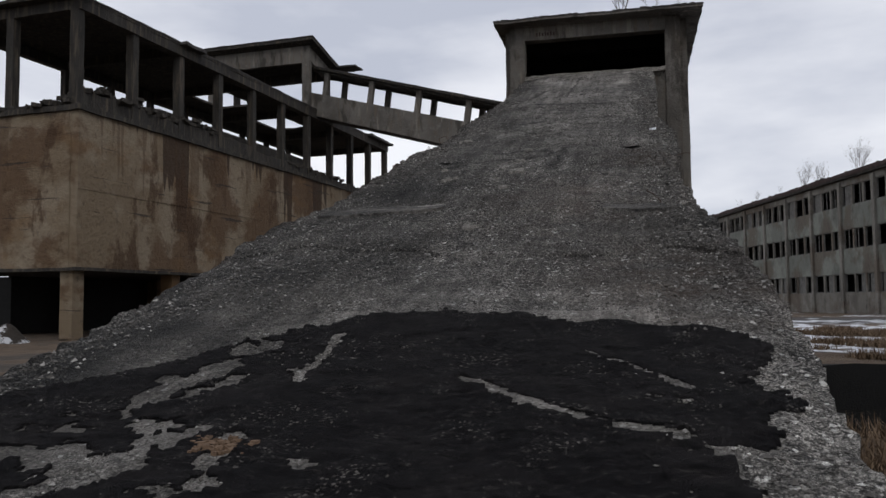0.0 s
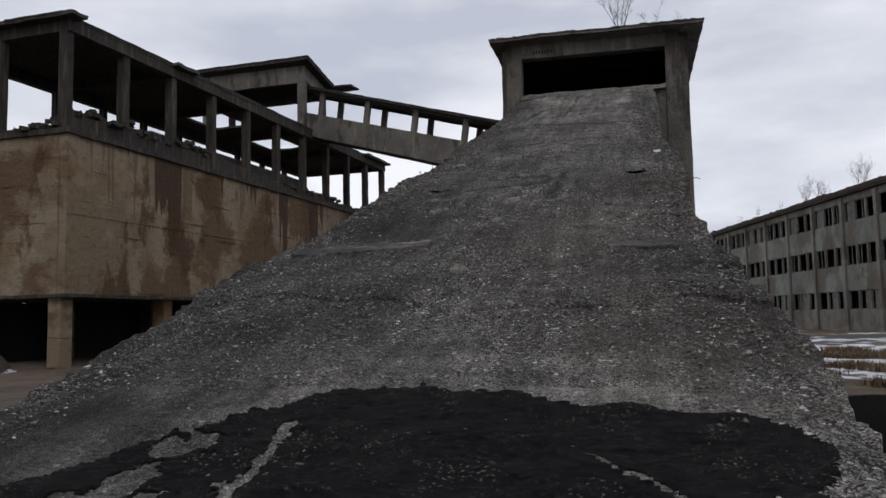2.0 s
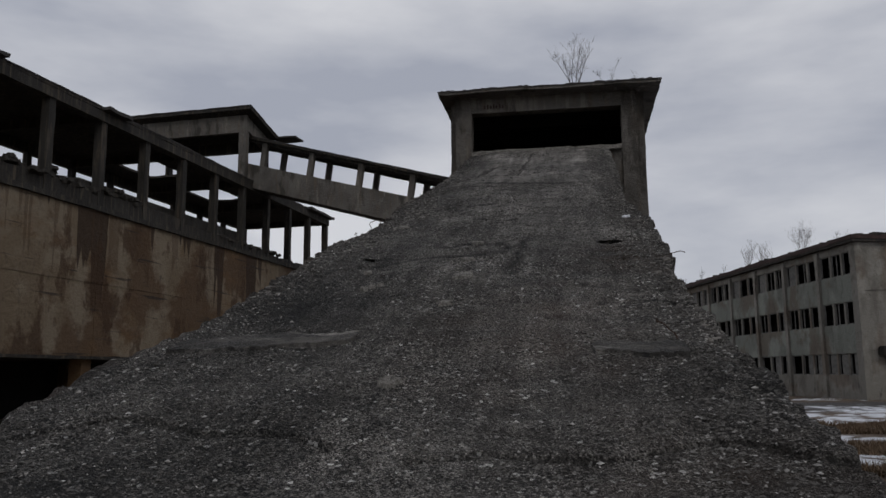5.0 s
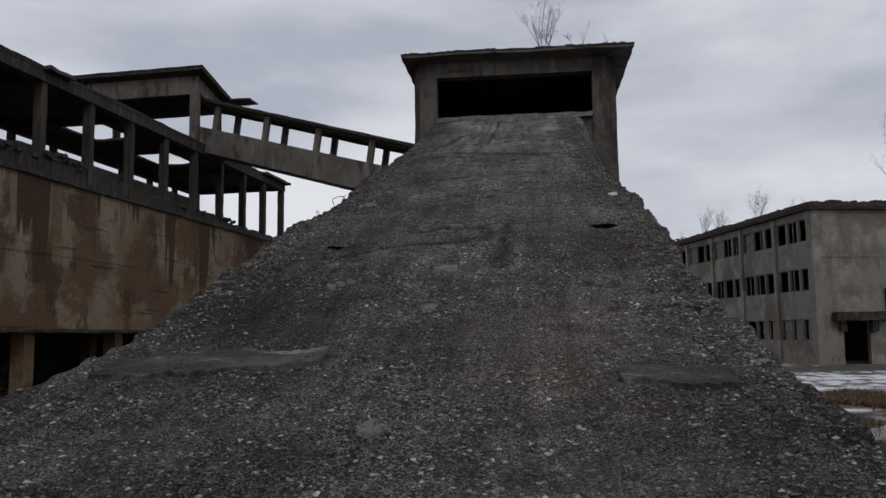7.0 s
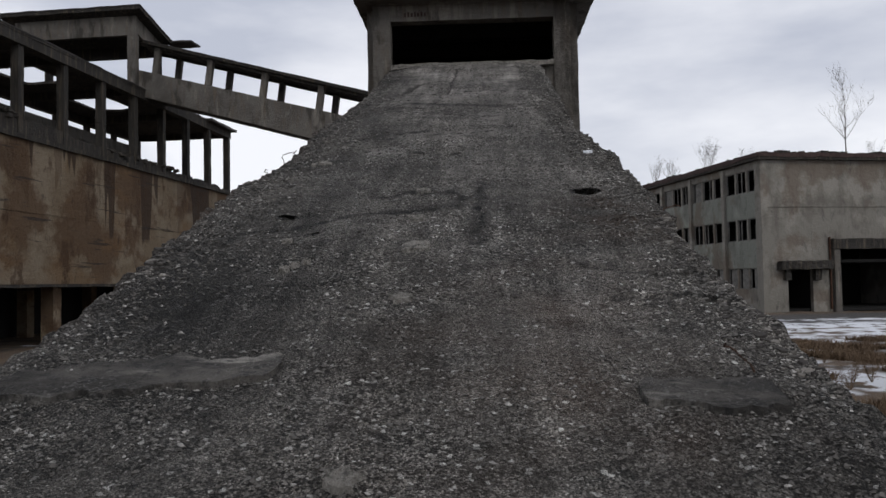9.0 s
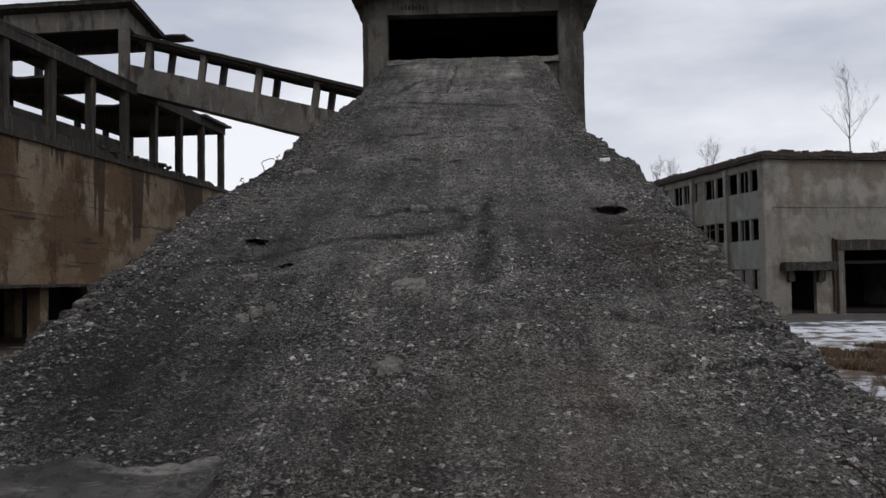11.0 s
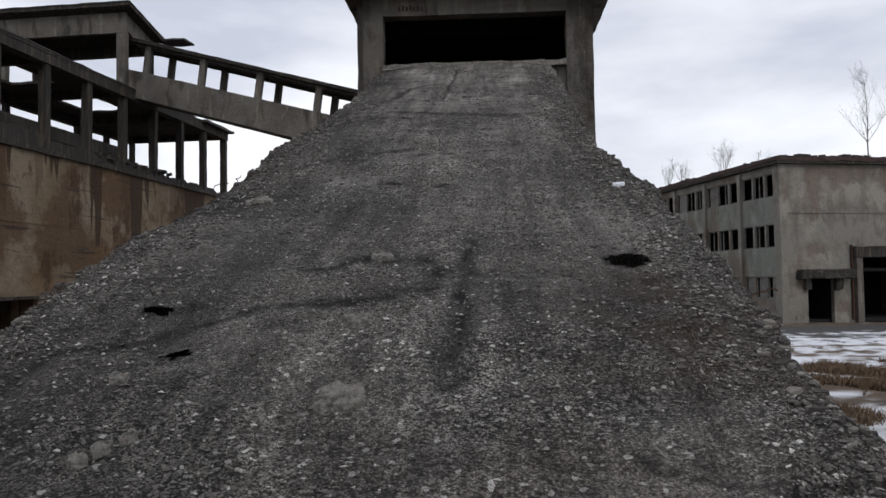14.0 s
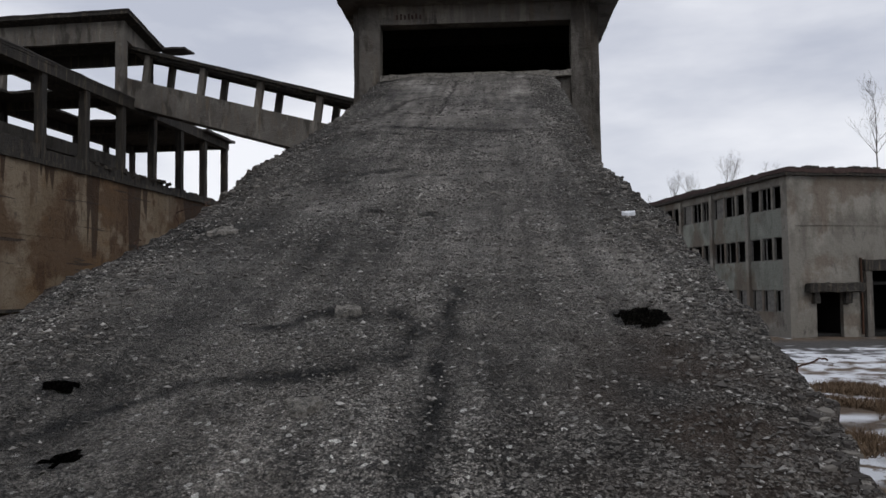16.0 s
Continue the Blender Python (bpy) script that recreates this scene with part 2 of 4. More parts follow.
def make_mortar():
    m = Mat("smooth_mortar", 0.9)
    m.colour((0.060, 0.055, 0.049))
    m.colour((0.030, 0.028, 0.026), m.noise(1.6, 7, 0.68, (0.6, 2.4, 1), 0.44, 0.58), 0.85)
    m.colour((0.20, 0.187, 0.168), m.noise(2.2, 7, 0.68, (0.5, 3, 1), 0.53, 0.63), 0.8)
    m.colour((0.015, 0.015, 0.015), m.noise(14, 9, 0.78, lo=0.50, hi=0.60), 0.8)
    m.tone(m.noise(0.9, 6, 0.65, (0.8, 2.5, 1), 0.42, 0.58), 0.8, 2.3)
    m.colour((0.22, 0.21, 0.20), m.mul(m.cells(90, 0.75, 1.0, out="Color"), m.noise(4, 5, 0.6, lo=0.45, hi=0.6)), 0.7)
    m.relief(m.noise(9, 9, 0.75, lo=0.2, hi=0.8), 0.07)
    return m.done()


RAMP = make_ramp_concrete()
BITUMEN = make_bitumen()
GREY = make_grey_concrete("grey_concrete", 0.66)
# grey concrete again, with the silhouetted gallery's darkness put into its tone
DARK = make_grey_concrete("dark_concrete", 0.16)
TAN = make_stained_wall()
PLASTER = make_plaster("peeling_plaster", (0.178, 0.167, 0.146), (0.10, 0.089, 0.075))
GREEN = make_plaster("faded_green_spandrel", (0.17, 0.178, 0.155), (0.12, 0.12, 0.105))
ROOFING = make_plain("dark_roof_felt", (0.05, 0.046, 0.043))
COPING = make_plain("rusty_coping", (0.055, 0.034, 0.030))
# near-black colour standing in for the deep shade inside the buildings
INNER_SHADE = make_plain("shaded_interior", (0.012, 0.0115, 0.011))
FRAME = make_plain("weathered_window_frame", (0.15, 0.145, 0.135))
PATCH = make_mortar()
PALE_BASE = Mat("pale_broken_concrete", 0.9)
PALE_BASE.colour((0.23, 0.215, 0.192))
PALE_BASE.colour((0.045, 0.044, 0.04), PALE_BASE.noise(16, 8, 0.7, lo=0.46, hi=0.6), 0.8)
PALE_BASE.colour((0.34, 0.322, 0.292), PALE_BASE.noise(38, 6, 0.7, lo=0.52, hi=0.66), 0.7)
PALE = PALE_BASE.relief(PALE_BASE.noise(30, 7, 0.7, lo=0.2, hi=0.8), 0.03).done()
DIRTY_BASE = Mat("dirty_snow", 0.9)
DIRTY_BASE.colour((0.035, 0.029, 0.024))
DIRTY_BASE.colour((0.55, 0.56, 0.58), DIRTY_BASE.noise(1.1, 8, 0.68, lo=0.50, hi=0.54), 0.95)
DIRTY = DIRTY_BASE.relief(DIRTY_BASE.noise(5, 8, 0.7, lo=0.2, hi=0.8), 0.08).done()
# near-black that stands in for the deep shade down in the pit
PIT_SHADE = make_plain("pit_shade", (0.005, 0.0047, 0.0045))
GROUND = make_ground()
SNOW = make_plain("old_snow", (0.72, 0.74, 0.78), 0.7, 0.0, 0.12)
CHIPS = make_scatter("loose_gravel", (0.088, 0.082, 0.075), (0.50, 0.48, 0.45), spread=0.78)
FLAKES = make_scatter("concrete_flakes", (0.035, 0.031, 0.028), (0.20, 0.185, 0.165), spread=0.5)
GRASS = make_scatter("dry_grass", (0.10, 0.066, 0.040), (0.21, 0.148, 0.095))
BARK = make_plain("bare_bark", (0.085, 0.07, 0.06))
RUST = make_plain("rusty_steel", (0.075, 0.04, 0.026), 0.8, 0.3)


# ---- mesh helpers ----
def thing(name, m, label, category, group="", kind=""):
    ob = new(name)
    ob.matrix_world = m
    return tagged(ob, label, category, group, kind)


def part(name, bm, material, parent, label=""):
    me = bpy.data.meshes.new(name)
    bm.normal_update()
    bm.to_mesh(me)
    bm.free()
    me.materials.append(material)
    ob = new(name, me)
    ob.parent = parent
    return tagged(ob, label)


def raw(name, verts, faces, material, parent=None, label="", smooth=False):
    me = bpy.data.meshes.new(name)
    me.from_pydata([tuple(v) for v in verts], [], [tuple(f) for f in faces])
    me.materials.append(material)
    if smooth:
        me.polygons.foreach_set("use_smooth", [True] * len(me.polygons))
    ob = new(name, me)
    ob.parent = parent
    return tagged(ob, label)


def rough_box(bm, lo, hi, cell=0.6, wear=0.015, freq=1.3):
    """A box of small faces whose edges wander as worn concrete does."""
    lo, hi = Vector(lo), Vector(hi)
    n = [max(1, min(48, math.ceil((hi[i] - lo[i]) / cell))) for i in range(3)]
    made = {}

    def vert(i, j, k):
        if (i, j, k) not in made:
            p = Vector(lo[a] + (hi[a] - lo[a]) * q / n[a] for a, q in enumerate((i, j, k)))
            made[i, j, k] = bm.verts.new(p + noise.noise_vector(p * freq) * wear + noise.noise_vector(p * freq * 4) * wear * 0.6)
        return made[i, j, k]

    for a in range(3):
        b, c = (a + 1) % 3, (a + 2) % 3
        for side in (0, n[a]):
            for p in range(n[b]):
                for q in range(n[c]):
                    ring = []
                    for dp, dq in ((0, 0), (1, 0), (1, 1), (0, 1)):
                        ijk = [0, 0, 0]
                        ijk[a], ijk[b], ijk[c] = side, p + dp, q + dq
                        ring.append(vert(*ijk))
                    bm.faces.new(ring if side else ring[::-1])


def box_part(name, lo, hi, material, parent, label="", cell=0.6, wear=0.015):
    bm = bmesh.new()
    rough_box(bm, lo, hi, cell, wear)
    return part(name, bm, material, parent, label)


def jagged_wall(bm, a, b, thick, base, top, rough, step=0.3, seed=0.0):
    """A low broken wall along y from a to b, its top crumbled."""
    n = max(2, int((b - a) / step))
    rows = []
    for i in range(n + 1):
        y = a + (b - a) * i / n
        h = top + rough * (noise.noise(Vector((y * 0.9, seed, 3.1))) + 0.6 * noise.noise(Vector((y * 3.1, seed, 7.7))))
        h = max(base + 0.05, h)
        j = 0.04 * noise.noise(Vector((y * 5, seed, 1)))
        rows.append([bm.verts.new(p) for p in ((-thick / 2 + j, y, base), (thick / 2 + j, y, base), (thick / 2 + j, y, h - 0.05), (-thick / 2 + j, y, h))])
    for p, q in zip(rows, rows[1:]):
        for k in range(4):
            bm.faces.new((p[k], p[(k + 1) % 4], q[(k + 1) % 4], q[k])[::-1])
    bm.faces.new(rows[0])
    bm.faces.new(rows[-1][::-1])


def tube(verts, faces, pts, radii, sides=5):
    base = len(verts)
    for i, (p, r) in enumerate(zip(pts, radii)):
        d = (pts[min(i + 1, len(pts) - 1)] - pts[max(i - 1, 0)]).normalized()
        u = d.orthogonal().normalized()
        w = d.cross(u)
        for s in range(sides):
            a = 2 * math.pi * s / sides
            verts.append(p + (u * math.cos(a) + w * math.sin(a)) * r)
    for i in range(len(pts) - 1):
        for s in range(sides):
            t = (s + 1) % sides
            faces.append((base + i * sides + s, base + i * sides + t, base + (i + 1) * sides + t, base + (i + 1) * sides + s))


# ---- the ramp's shape ----
RAMP_Y = (-3.2, 0.0, 3.64, 5.12, 6.4, 8.0, 9.2, 10.3, 12.1, 14.2, 16.1, 22.3, 26.6)
RAMP_Z = (-0.2, 0.40, 1.20, 1.52, 1.88, 2.44, 2.88, 3.24, 3.80, 4.43, 5.08, 7.38, 9.00)
_fine = np.linspace(-3.2, 26.6, 597)
_line = np.interp(_fine, RAMP_Y, RAMP_Z)
_pad = np.concatenate([_line[0] + (np.arange(-24, 0)) * (_line[1] - _line[0]), _line, _line[-1] + np.arange(1, 25) * (_line[-1] - _line[-2])])
_line = np.convolve(_pad, np.hanning(49) / np.hanning(49).sum(), mode="valid")


def profile(y):
    return float(np.interp(y, _fine, _line))


HOLES = ((0.05, 11.72, 0.145, 0.15, 0.0), (-2.55, 10.93, 0.09, 0.055, 0.0), (-2.23, 10.34, 0.09, 0.075, 0.0))
# grooves and cracks: points along each, half width, depth
CRACKS = (((-2.62, 20.5), (-2.35, 21.9), (-2.05, 22.5), (-1.7, 22.7), 0.085, 0.10), ((-2.45, 20.7), (-1.95, 20.9), (-1.5, 21.0), 0.08, 0.08), ((-1.55, 20.6), (-1.5, 23.0), (-1.42, 25.2), 0.03, 0.05),
          ((-1.78, 14.35), (-1.3, 14.3), (-0.95, 14.2), 0.035, 0.06), ((-0.2, 8.95), (0.2, 9.0), (0.62, 8.9), 0.025, 0.05), ((-3.3, 15.6), (-2.7, 15.9), (-2.2, 15.9), 0.035, 0.06),
          ((-0.35, 9.45), (0.15, 9.4), (0.6, 9.5), 0.02, 0.04), ((-3.2, 18.3), (-2.5, 18.6), (-1.9, 18.5), 0.05, 0.07), ((-1.2, 20.9), (-0.3, 20.8), (0.4, 20.95), 0.03, 0.05))
# oily smears: points along each, half width
SMEARS = (((-1.98, 11.0), (-1.6, 11.06), (-1.28, 11.14), (-1.1, 11.3), 0.085), ((-1.8, 11.55), (-1.63, 11.8), (-1.2, 11.79), (-1.07, 11.62), (-1.1, 11.3), 0.085), ((-0.90, 12.2), (-0.92, 11.3), (-0.96, 10.0), 0.075),
          ((-1.98, 11.0), (-2.4, 10.6), (-2.75, 10.35), (-2.9, 9.9), 0.085), ((-1.7, 16.4), (-2.4, 16.1), (-3.0, 15.2), 0.10), ((-2.1, 19.2), (-1.2, 18.9), (-0.4, 18.7), 0.16))


def near_line(x, y, pts):
    best = 9.0
    for (x0, y0), (x1, y1) in zip(pts, pts[1:]):
        if not (min(y0, y1) - 0.4 < y < max(y0, y1) + 0.4):
            continue
        ux, uy = x1 - x0, y1 - y0
        k = max(0.0, min(1.0, ((x - x0) * ux + (y - y0) * uy) / (ux * ux + uy * uy)))
        best = min(best, math.hypot(x - x0 - k * ux, y - y0 - k * uy))
    return best



def crack_y(x):
    return 6.30 + 0.12 * math.sin(x * 2.1 + 0.6) + 0.06 * math.sin(x * 6.3) - 0.05 * x


def ramp_left(y):
    x = float(np.interp(y, (-3, 3.5, 4.3, 5.5, 7.6, 8.5, 9.2, 10.7, 12.5, 14.5, 16.7, 20.7, 26.6), (-3.1, -3.14, -3.28, -3.5, -3.55, -3.24, -3.26, -3.4, -3.5, -3.42, -3.53, -3.3, -3.36)))
    return x + 0.05 * noise.noise(Vector((y * 1.7, 5.0, 0))) + 0.05 * noise.noise(Vector((y * 6, 9.0, 0))) + 0.02 * noise.noise(Vector((y * 15, 9.0, 0)))


def ramp_right(y):
    x = float(np.interp(y, (-3, 2.8, 4.2, 6.1, 7.9, 9.1, 10.4, 11.4, 12.9, 14.8, 16.9, 18.5, 23, 26.6), (0.66, 0.70, 0.83, 0.86, 0.66, 0.58, 0.56, 0.70, 0.75, 0.77, 0.60, 0.66, 0.80, 0.85)))
    return x + 0.05 * noise.noise(Vector((y * 1.7, 15.0, 0))) + 0.05 * noise.noise(Vector((y * 6, 19.0, 0))) + 0.02 * noise.noise(Vector((y * 15, 19.0, 0)))


def ramp_z(x, y, fine=True):
    z = profile(y) - 0.004 * (x + 1.35) ** 2
    z += 0.05 * noise.noise(Vector((x * 0.5, y * 0.5, 0.3)))
    if fine:
        z += 0.022 * noise.noise(Vector((x * 1.9, y * 2.4, 1.3))) + 0.012 * noise.noise(Vector((x * 7, y * 7, 2.3))) + 0.008 * noise.noise(Vector((x * 19, y * 19, 3.3)))
        e = min(x - ramp_left(y), ramp_right(y) - x)
        if e < 0.5:
            z -= 0.03 * (1 - max(e, 0) / 0.5) ** 2 * (0.7 + 0.9 * noise.noise(Vector((x * 3, y * 3, 8.0))))
            z += 0.04 * (1 - max(e, 0) / 0.5) * noise.noise(Vector((x * 9, y * 9, 4.3)))
        if y > 8.6:
            # thin layers that have come away, most of all along the edges
            k = min(1.0, (y - 8.6) / 1.5)
            lay = 2.4 * noise.noise(Vector((x * 0.8, y * 1.1, 46))) + 0.5 * noise.noise(Vector((x * 5, y * 5, 47)))
            z -= 0.012 * k * math.floor(lay)
            if e < 0.8:
                lay = (0.8 - e) * 3.4 + 1.1 * noise.noise(Vector((x * 2.2, y * 1.1, 44))) + 0.4 * noise.noise(Vector((x * 9, y * 6, 45)))
                z -= 0.026 * k * max(0, math.floor(lay))
        d = y - crack_y(x)
        if abs(d) < 0.6:
            if -0.021 < d < 0.021 and noise.noise(Vector((x * 1.1, 0, 5))) > -0.4:
                z -= 0.05
            z += 0.03 * max(0.0, 1 - abs(d - 0.3) / 0.3)
        wob = 0.05 * noise.noise(Vector((x * 4, y * 4, 15)))
        for *pts, half, depth in CRACKS:
            q = near_line(x + wob, y + wob, pts) / half
            if q < 1:
                z -= depth * (1 - q)
        for hx, hy, rx, ry, depth in HOLES:
            q = ((x - hx) / rx) ** 2 + ((y - hy) / ry) ** 2 + 0.35 * noise.noise(Vector((x * 8, y * 8, 6)))
            if q < 1:
                z -= depth * min(1.0, 2.2 * (1 - q))
    return z


def build_ramp():
    nx, ys = 150, []
    y = -3.0
    while y < 26.6:
        ys.append(y)
        y += 0.027 + 0.0022 * max(0.0, y - 5)
    ys.append(26.6)
    verts, faces, stain_shade, bare_lit, worn, rusty = [], [], [], [], [], []
    for y in ys:
        a, b = ramp_left(y), ramp_right(y)
        for i in range(nx + 1):
            x = a + (b - a) * i / nx
            verts.append((x, y, ramp_z(x, y)))
            s, q = 0.0, 0.0
            wob = 0.06 * noise.noise(Vector((x * 5, y * 5, 16)))
            for *pts, half in SMEARS:
                k = 1.3 * near_line(x + wob, y - wob, pts) / half
                if k < 1.5:
                    s = max(s, (1.3 - 0.75 * k) * (0.9 + 0.6 * noise.noise(Vector((x * 6, y * 6, 3)))))
            # cracks and hole rims are blackened: the shade inside them is painted
            for *pts, half, depth in CRACKS:
                k = near_line(x + wob, y + wob, pts) / half
                if k < 1:
                    s = max(s, 0.9)
            for hx, hy, rx, ry, depth in HOLES:
                if ((x - hx) / rx) ** 2 + ((y - hy) / ry) ** 2 < 1.0:
                    s = max(s, 0.95)
            if abs(y - crack_y(x)) < 0.021 and noise.noise(Vector((x * 1.1, 0, 5))) > -0.4:
                s = 1.0
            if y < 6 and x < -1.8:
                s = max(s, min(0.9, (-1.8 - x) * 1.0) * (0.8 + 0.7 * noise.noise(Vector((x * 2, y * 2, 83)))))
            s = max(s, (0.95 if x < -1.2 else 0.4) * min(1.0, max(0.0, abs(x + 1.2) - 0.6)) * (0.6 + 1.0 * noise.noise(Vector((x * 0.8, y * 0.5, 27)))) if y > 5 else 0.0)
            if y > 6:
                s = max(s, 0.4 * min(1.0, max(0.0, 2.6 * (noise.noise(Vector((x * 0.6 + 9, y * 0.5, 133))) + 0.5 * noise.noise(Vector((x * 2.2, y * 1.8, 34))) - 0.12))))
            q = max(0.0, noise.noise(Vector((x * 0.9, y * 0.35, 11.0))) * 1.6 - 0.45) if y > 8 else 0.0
            e = min(x - a, b - x)
            if e < 0.45:
                q = max(q, (1 - e / 0.45) * max(0.0, 0.5 + 1.2 * noise.noise(Vector((x * 2, y * 2, 13.0)))))
            if y < 6.2:
                q = max(q, min(1.0, 1.4 * max(0.0, (6.2 - y) / 1.6)) * (0.8 + 0.5 * noise.noise(Vector((x * 1.5, y * 2.5, 17.0)))) * min(1.0, max(0.25, (x + 2.9) / 1.6)))
            # above y 10 the slope's glancing-light brightness is put into the colour
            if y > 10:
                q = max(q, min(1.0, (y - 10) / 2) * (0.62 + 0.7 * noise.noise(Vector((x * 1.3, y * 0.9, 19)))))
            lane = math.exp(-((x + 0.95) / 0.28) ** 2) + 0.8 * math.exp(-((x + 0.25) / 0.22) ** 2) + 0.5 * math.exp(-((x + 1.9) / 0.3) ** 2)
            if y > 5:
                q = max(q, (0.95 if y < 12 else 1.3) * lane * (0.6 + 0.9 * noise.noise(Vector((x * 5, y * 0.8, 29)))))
            # grains fade above y 10: smoother concrete, and part of that painted brightness
            k = 1.0 if y < 10 else max(0.55, 1 - (y - 10) / 6) if y < 17.5 else max(0.12, 0.55 - (y - 17.5) / 5)
            if y < 4.7:
                k = 0.5
            worn.append(max(0.0, min(1.0, k * (0.85 + 0.7 * noise.noise(Vector((x * 0.9, y * 0.9, 37)))) + (0.5 if e < 0.4 else 0.0))))
            stain_shade.append(s)
            bare_lit.append(q)
            r = math.exp(-((x - 0.2) / 0.5) ** 2 - ((y - 10.8) / 0.8) ** 2) + 0.9 * math.exp(-((x - 0.35) / 0.7) ** 2 - ((y - 5.5) / 0.9) ** 2)
            r += 0.6 * math.exp(-((x + 0.6) / 0.8) ** 2 - ((y - 8.2) / 1.2) ** 2) + (0.7 * max(0.0, 1 - (x - a) / 0.14) if y > 5 else 0.0)
            rusty.append(max(0.0, min(1.0, r * (0.9 + 1.3 * noise.noise(Vector((x * 3.0, y * 3.0, 71)))))))
    w = nx + 1
    n = len(ys)
    for j in range(n - 1):
        for i in range(nx):
            x, y, _ = verts[j * w + i]
            if any(((x - hx) / rx) ** 2 + ((y - hy) / ry) ** 2 + 0.12 * noise.noise(Vector((x * 14, y * 14, 6))) < 0.8 for hx, hy, rx, ry, _ in HOLES):
                continue
            faces.append((j * w + i, j * w + i + 1, (j + 1) * w + i + 1, (j + 1) * w + i))
    # the broken sides, down to the ground
    for side, i0 in ((-1, 0), (1, nx)):
        prev = [j * w + i0 for j in range(n)]
        for k, drop in enumerate((0.10, 0.22, 0.42, 1.0)):
            row = []
            for j, y in enumerate(ys):
                x, _, z = verts[j * w + i0]
                out = side * (0.05 * noise.noise(Vector((y * 5, k * 3.0, 2))) - 0.05 * k)
                zz = z - drop if drop < 1 else -0.5
                row.append(len(verts))
                verts.append((x + out, y, max(-0.5, min(z, zz + 0.06 * noise.noise(Vector((y * 4, k * 7.0, 5)))))))
                stain_shade.append(0.25)
                worn.append(1.0)
                rusty.append(0.5 if k < 2 else 0.2)
                bare_lit.append(0.5 if k < 3 else 0.0)
            for j in range(n - 1):
                f = (prev[j], prev[j + 1], row[j + 1], row[j])
                faces.append(f if side > 0 else f[::-1])
            prev = row
    ob = raw("ramp_surface", verts, faces, RAMP)
    for key, vals in (("stain_shade", stain_shade), ("bare_lit", bare_lit), ("worn", worn), ("rusty", rusty)):
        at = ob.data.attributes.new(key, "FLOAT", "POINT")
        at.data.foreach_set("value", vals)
    ob.name = "ramp"
    return tagged(ob, "steep crumbling dark grey concrete ramp with exposed gravel", "ramp", kind="structure")


build_ramp()


TORN = (((-0.72, 3.39), (-0.48, 3.16), 0.045), ((-0.48, 3.16), (0.14, 2.82), 0.04), ((-0.32, 3.96), (0.02, 3.61), 0.022), ((0.02, 3.61), (0.2, 3.4), 0.03),
        ((-1.58, 4.17), (-1.48, 3.35), 0.035), ((-1.92, 4.04), (-2.07, 3.16), 0.10), ((-1.76, 3.46), (-1.92, 3.22), 0.07), ((-2.2, 2.47), (-2.0, 2.46), 0.10),
        ((-1.90, 2.84), (-1.76, 2.80), 0.07), ((-1.62, 2.75), (-1.78, 2.5), 0.075), ((-1.75, 2.5), (-1.95, 2.1), 0.12), ((-1.1, 2.5), (-1.06, 2.48), 0.03),
        ((0.06, 3.24), (0.18, 3.2), 0.035), ((-1.45, 2.7), (-1.35, 2.3), 0.05), ((-0.2, 2.3), (0.1, 2.2), 0.06))


def bitumen_cover(x, y):
    """Above zero where the black bitumen still lies."""
    n1 = noise.noise(Vector((x * 1.6, y * 1.6, 21.0)))
    n2 = noise.noise(Vector((x * 6.0, y * 6.0, 23.0)))
    n3 = noise.noise(Vector((x * 17.0, y * 17.0, 25.0)))
    far = float(np.interp(x, (-3.3, -2.83, -2.49, -2.19, -1.85, -1.5, -0.87, -0.12, 0.43, 0.7), (2.7, 3.13, 3.47, 3.95, 4.35, 4.66, 4.64, 4.46, 4.34, 4.12)))
    side = float(np.interp(y, (-1.2, 2.0, 2.45, 2.62, 2.73, 2.76, 2.84, 2.98, 3.06, 3.14, 3.3, 3.55, 3.66, 3.8, 4.0), (0.35, 0.3, 0.34, 0.30, 0.22, 0.42, 0.48, 0.43, 0.46, 0.63, 0.55, 0.44, 0.50, 0.56, 0.62)))
    side += 0.03 * noise.noise(Vector((x, y * 9.0, 31.0)))
    d = min(far - y + 0.05 * n1 + 0.05 * n2, side - x + 0.04 * n2, x + 3.2 + 0.2 * n1, y + 1.2 + 0.4 * n1) * 5
    for (x0, y0), (x1, y1), w in TORN:
        px, py, ux, uy = x - x0, y - y0, x1 - x0, y1 - y0
        k = max(0.0, min(1.0, (px * ux + py * uy) / (ux * ux + uy * uy)))
        q = math.hypot(px - k * ux, py - k * uy)
        if q < 0.4:
            d = min(d, (q - w * (0.95 + 1.3 * n2 + 1.0 * n3)) * 8)
    if x < -1.3:
        d = min(d, (0.40 - n1 * 0.5 - n2 * 0.5) * 2.0 + 0.7 * n3)
    return d + 0.16 * n3 + 0.10 * noise.noise(Vector((x * 38.0, y * 38.0, 27.0)))


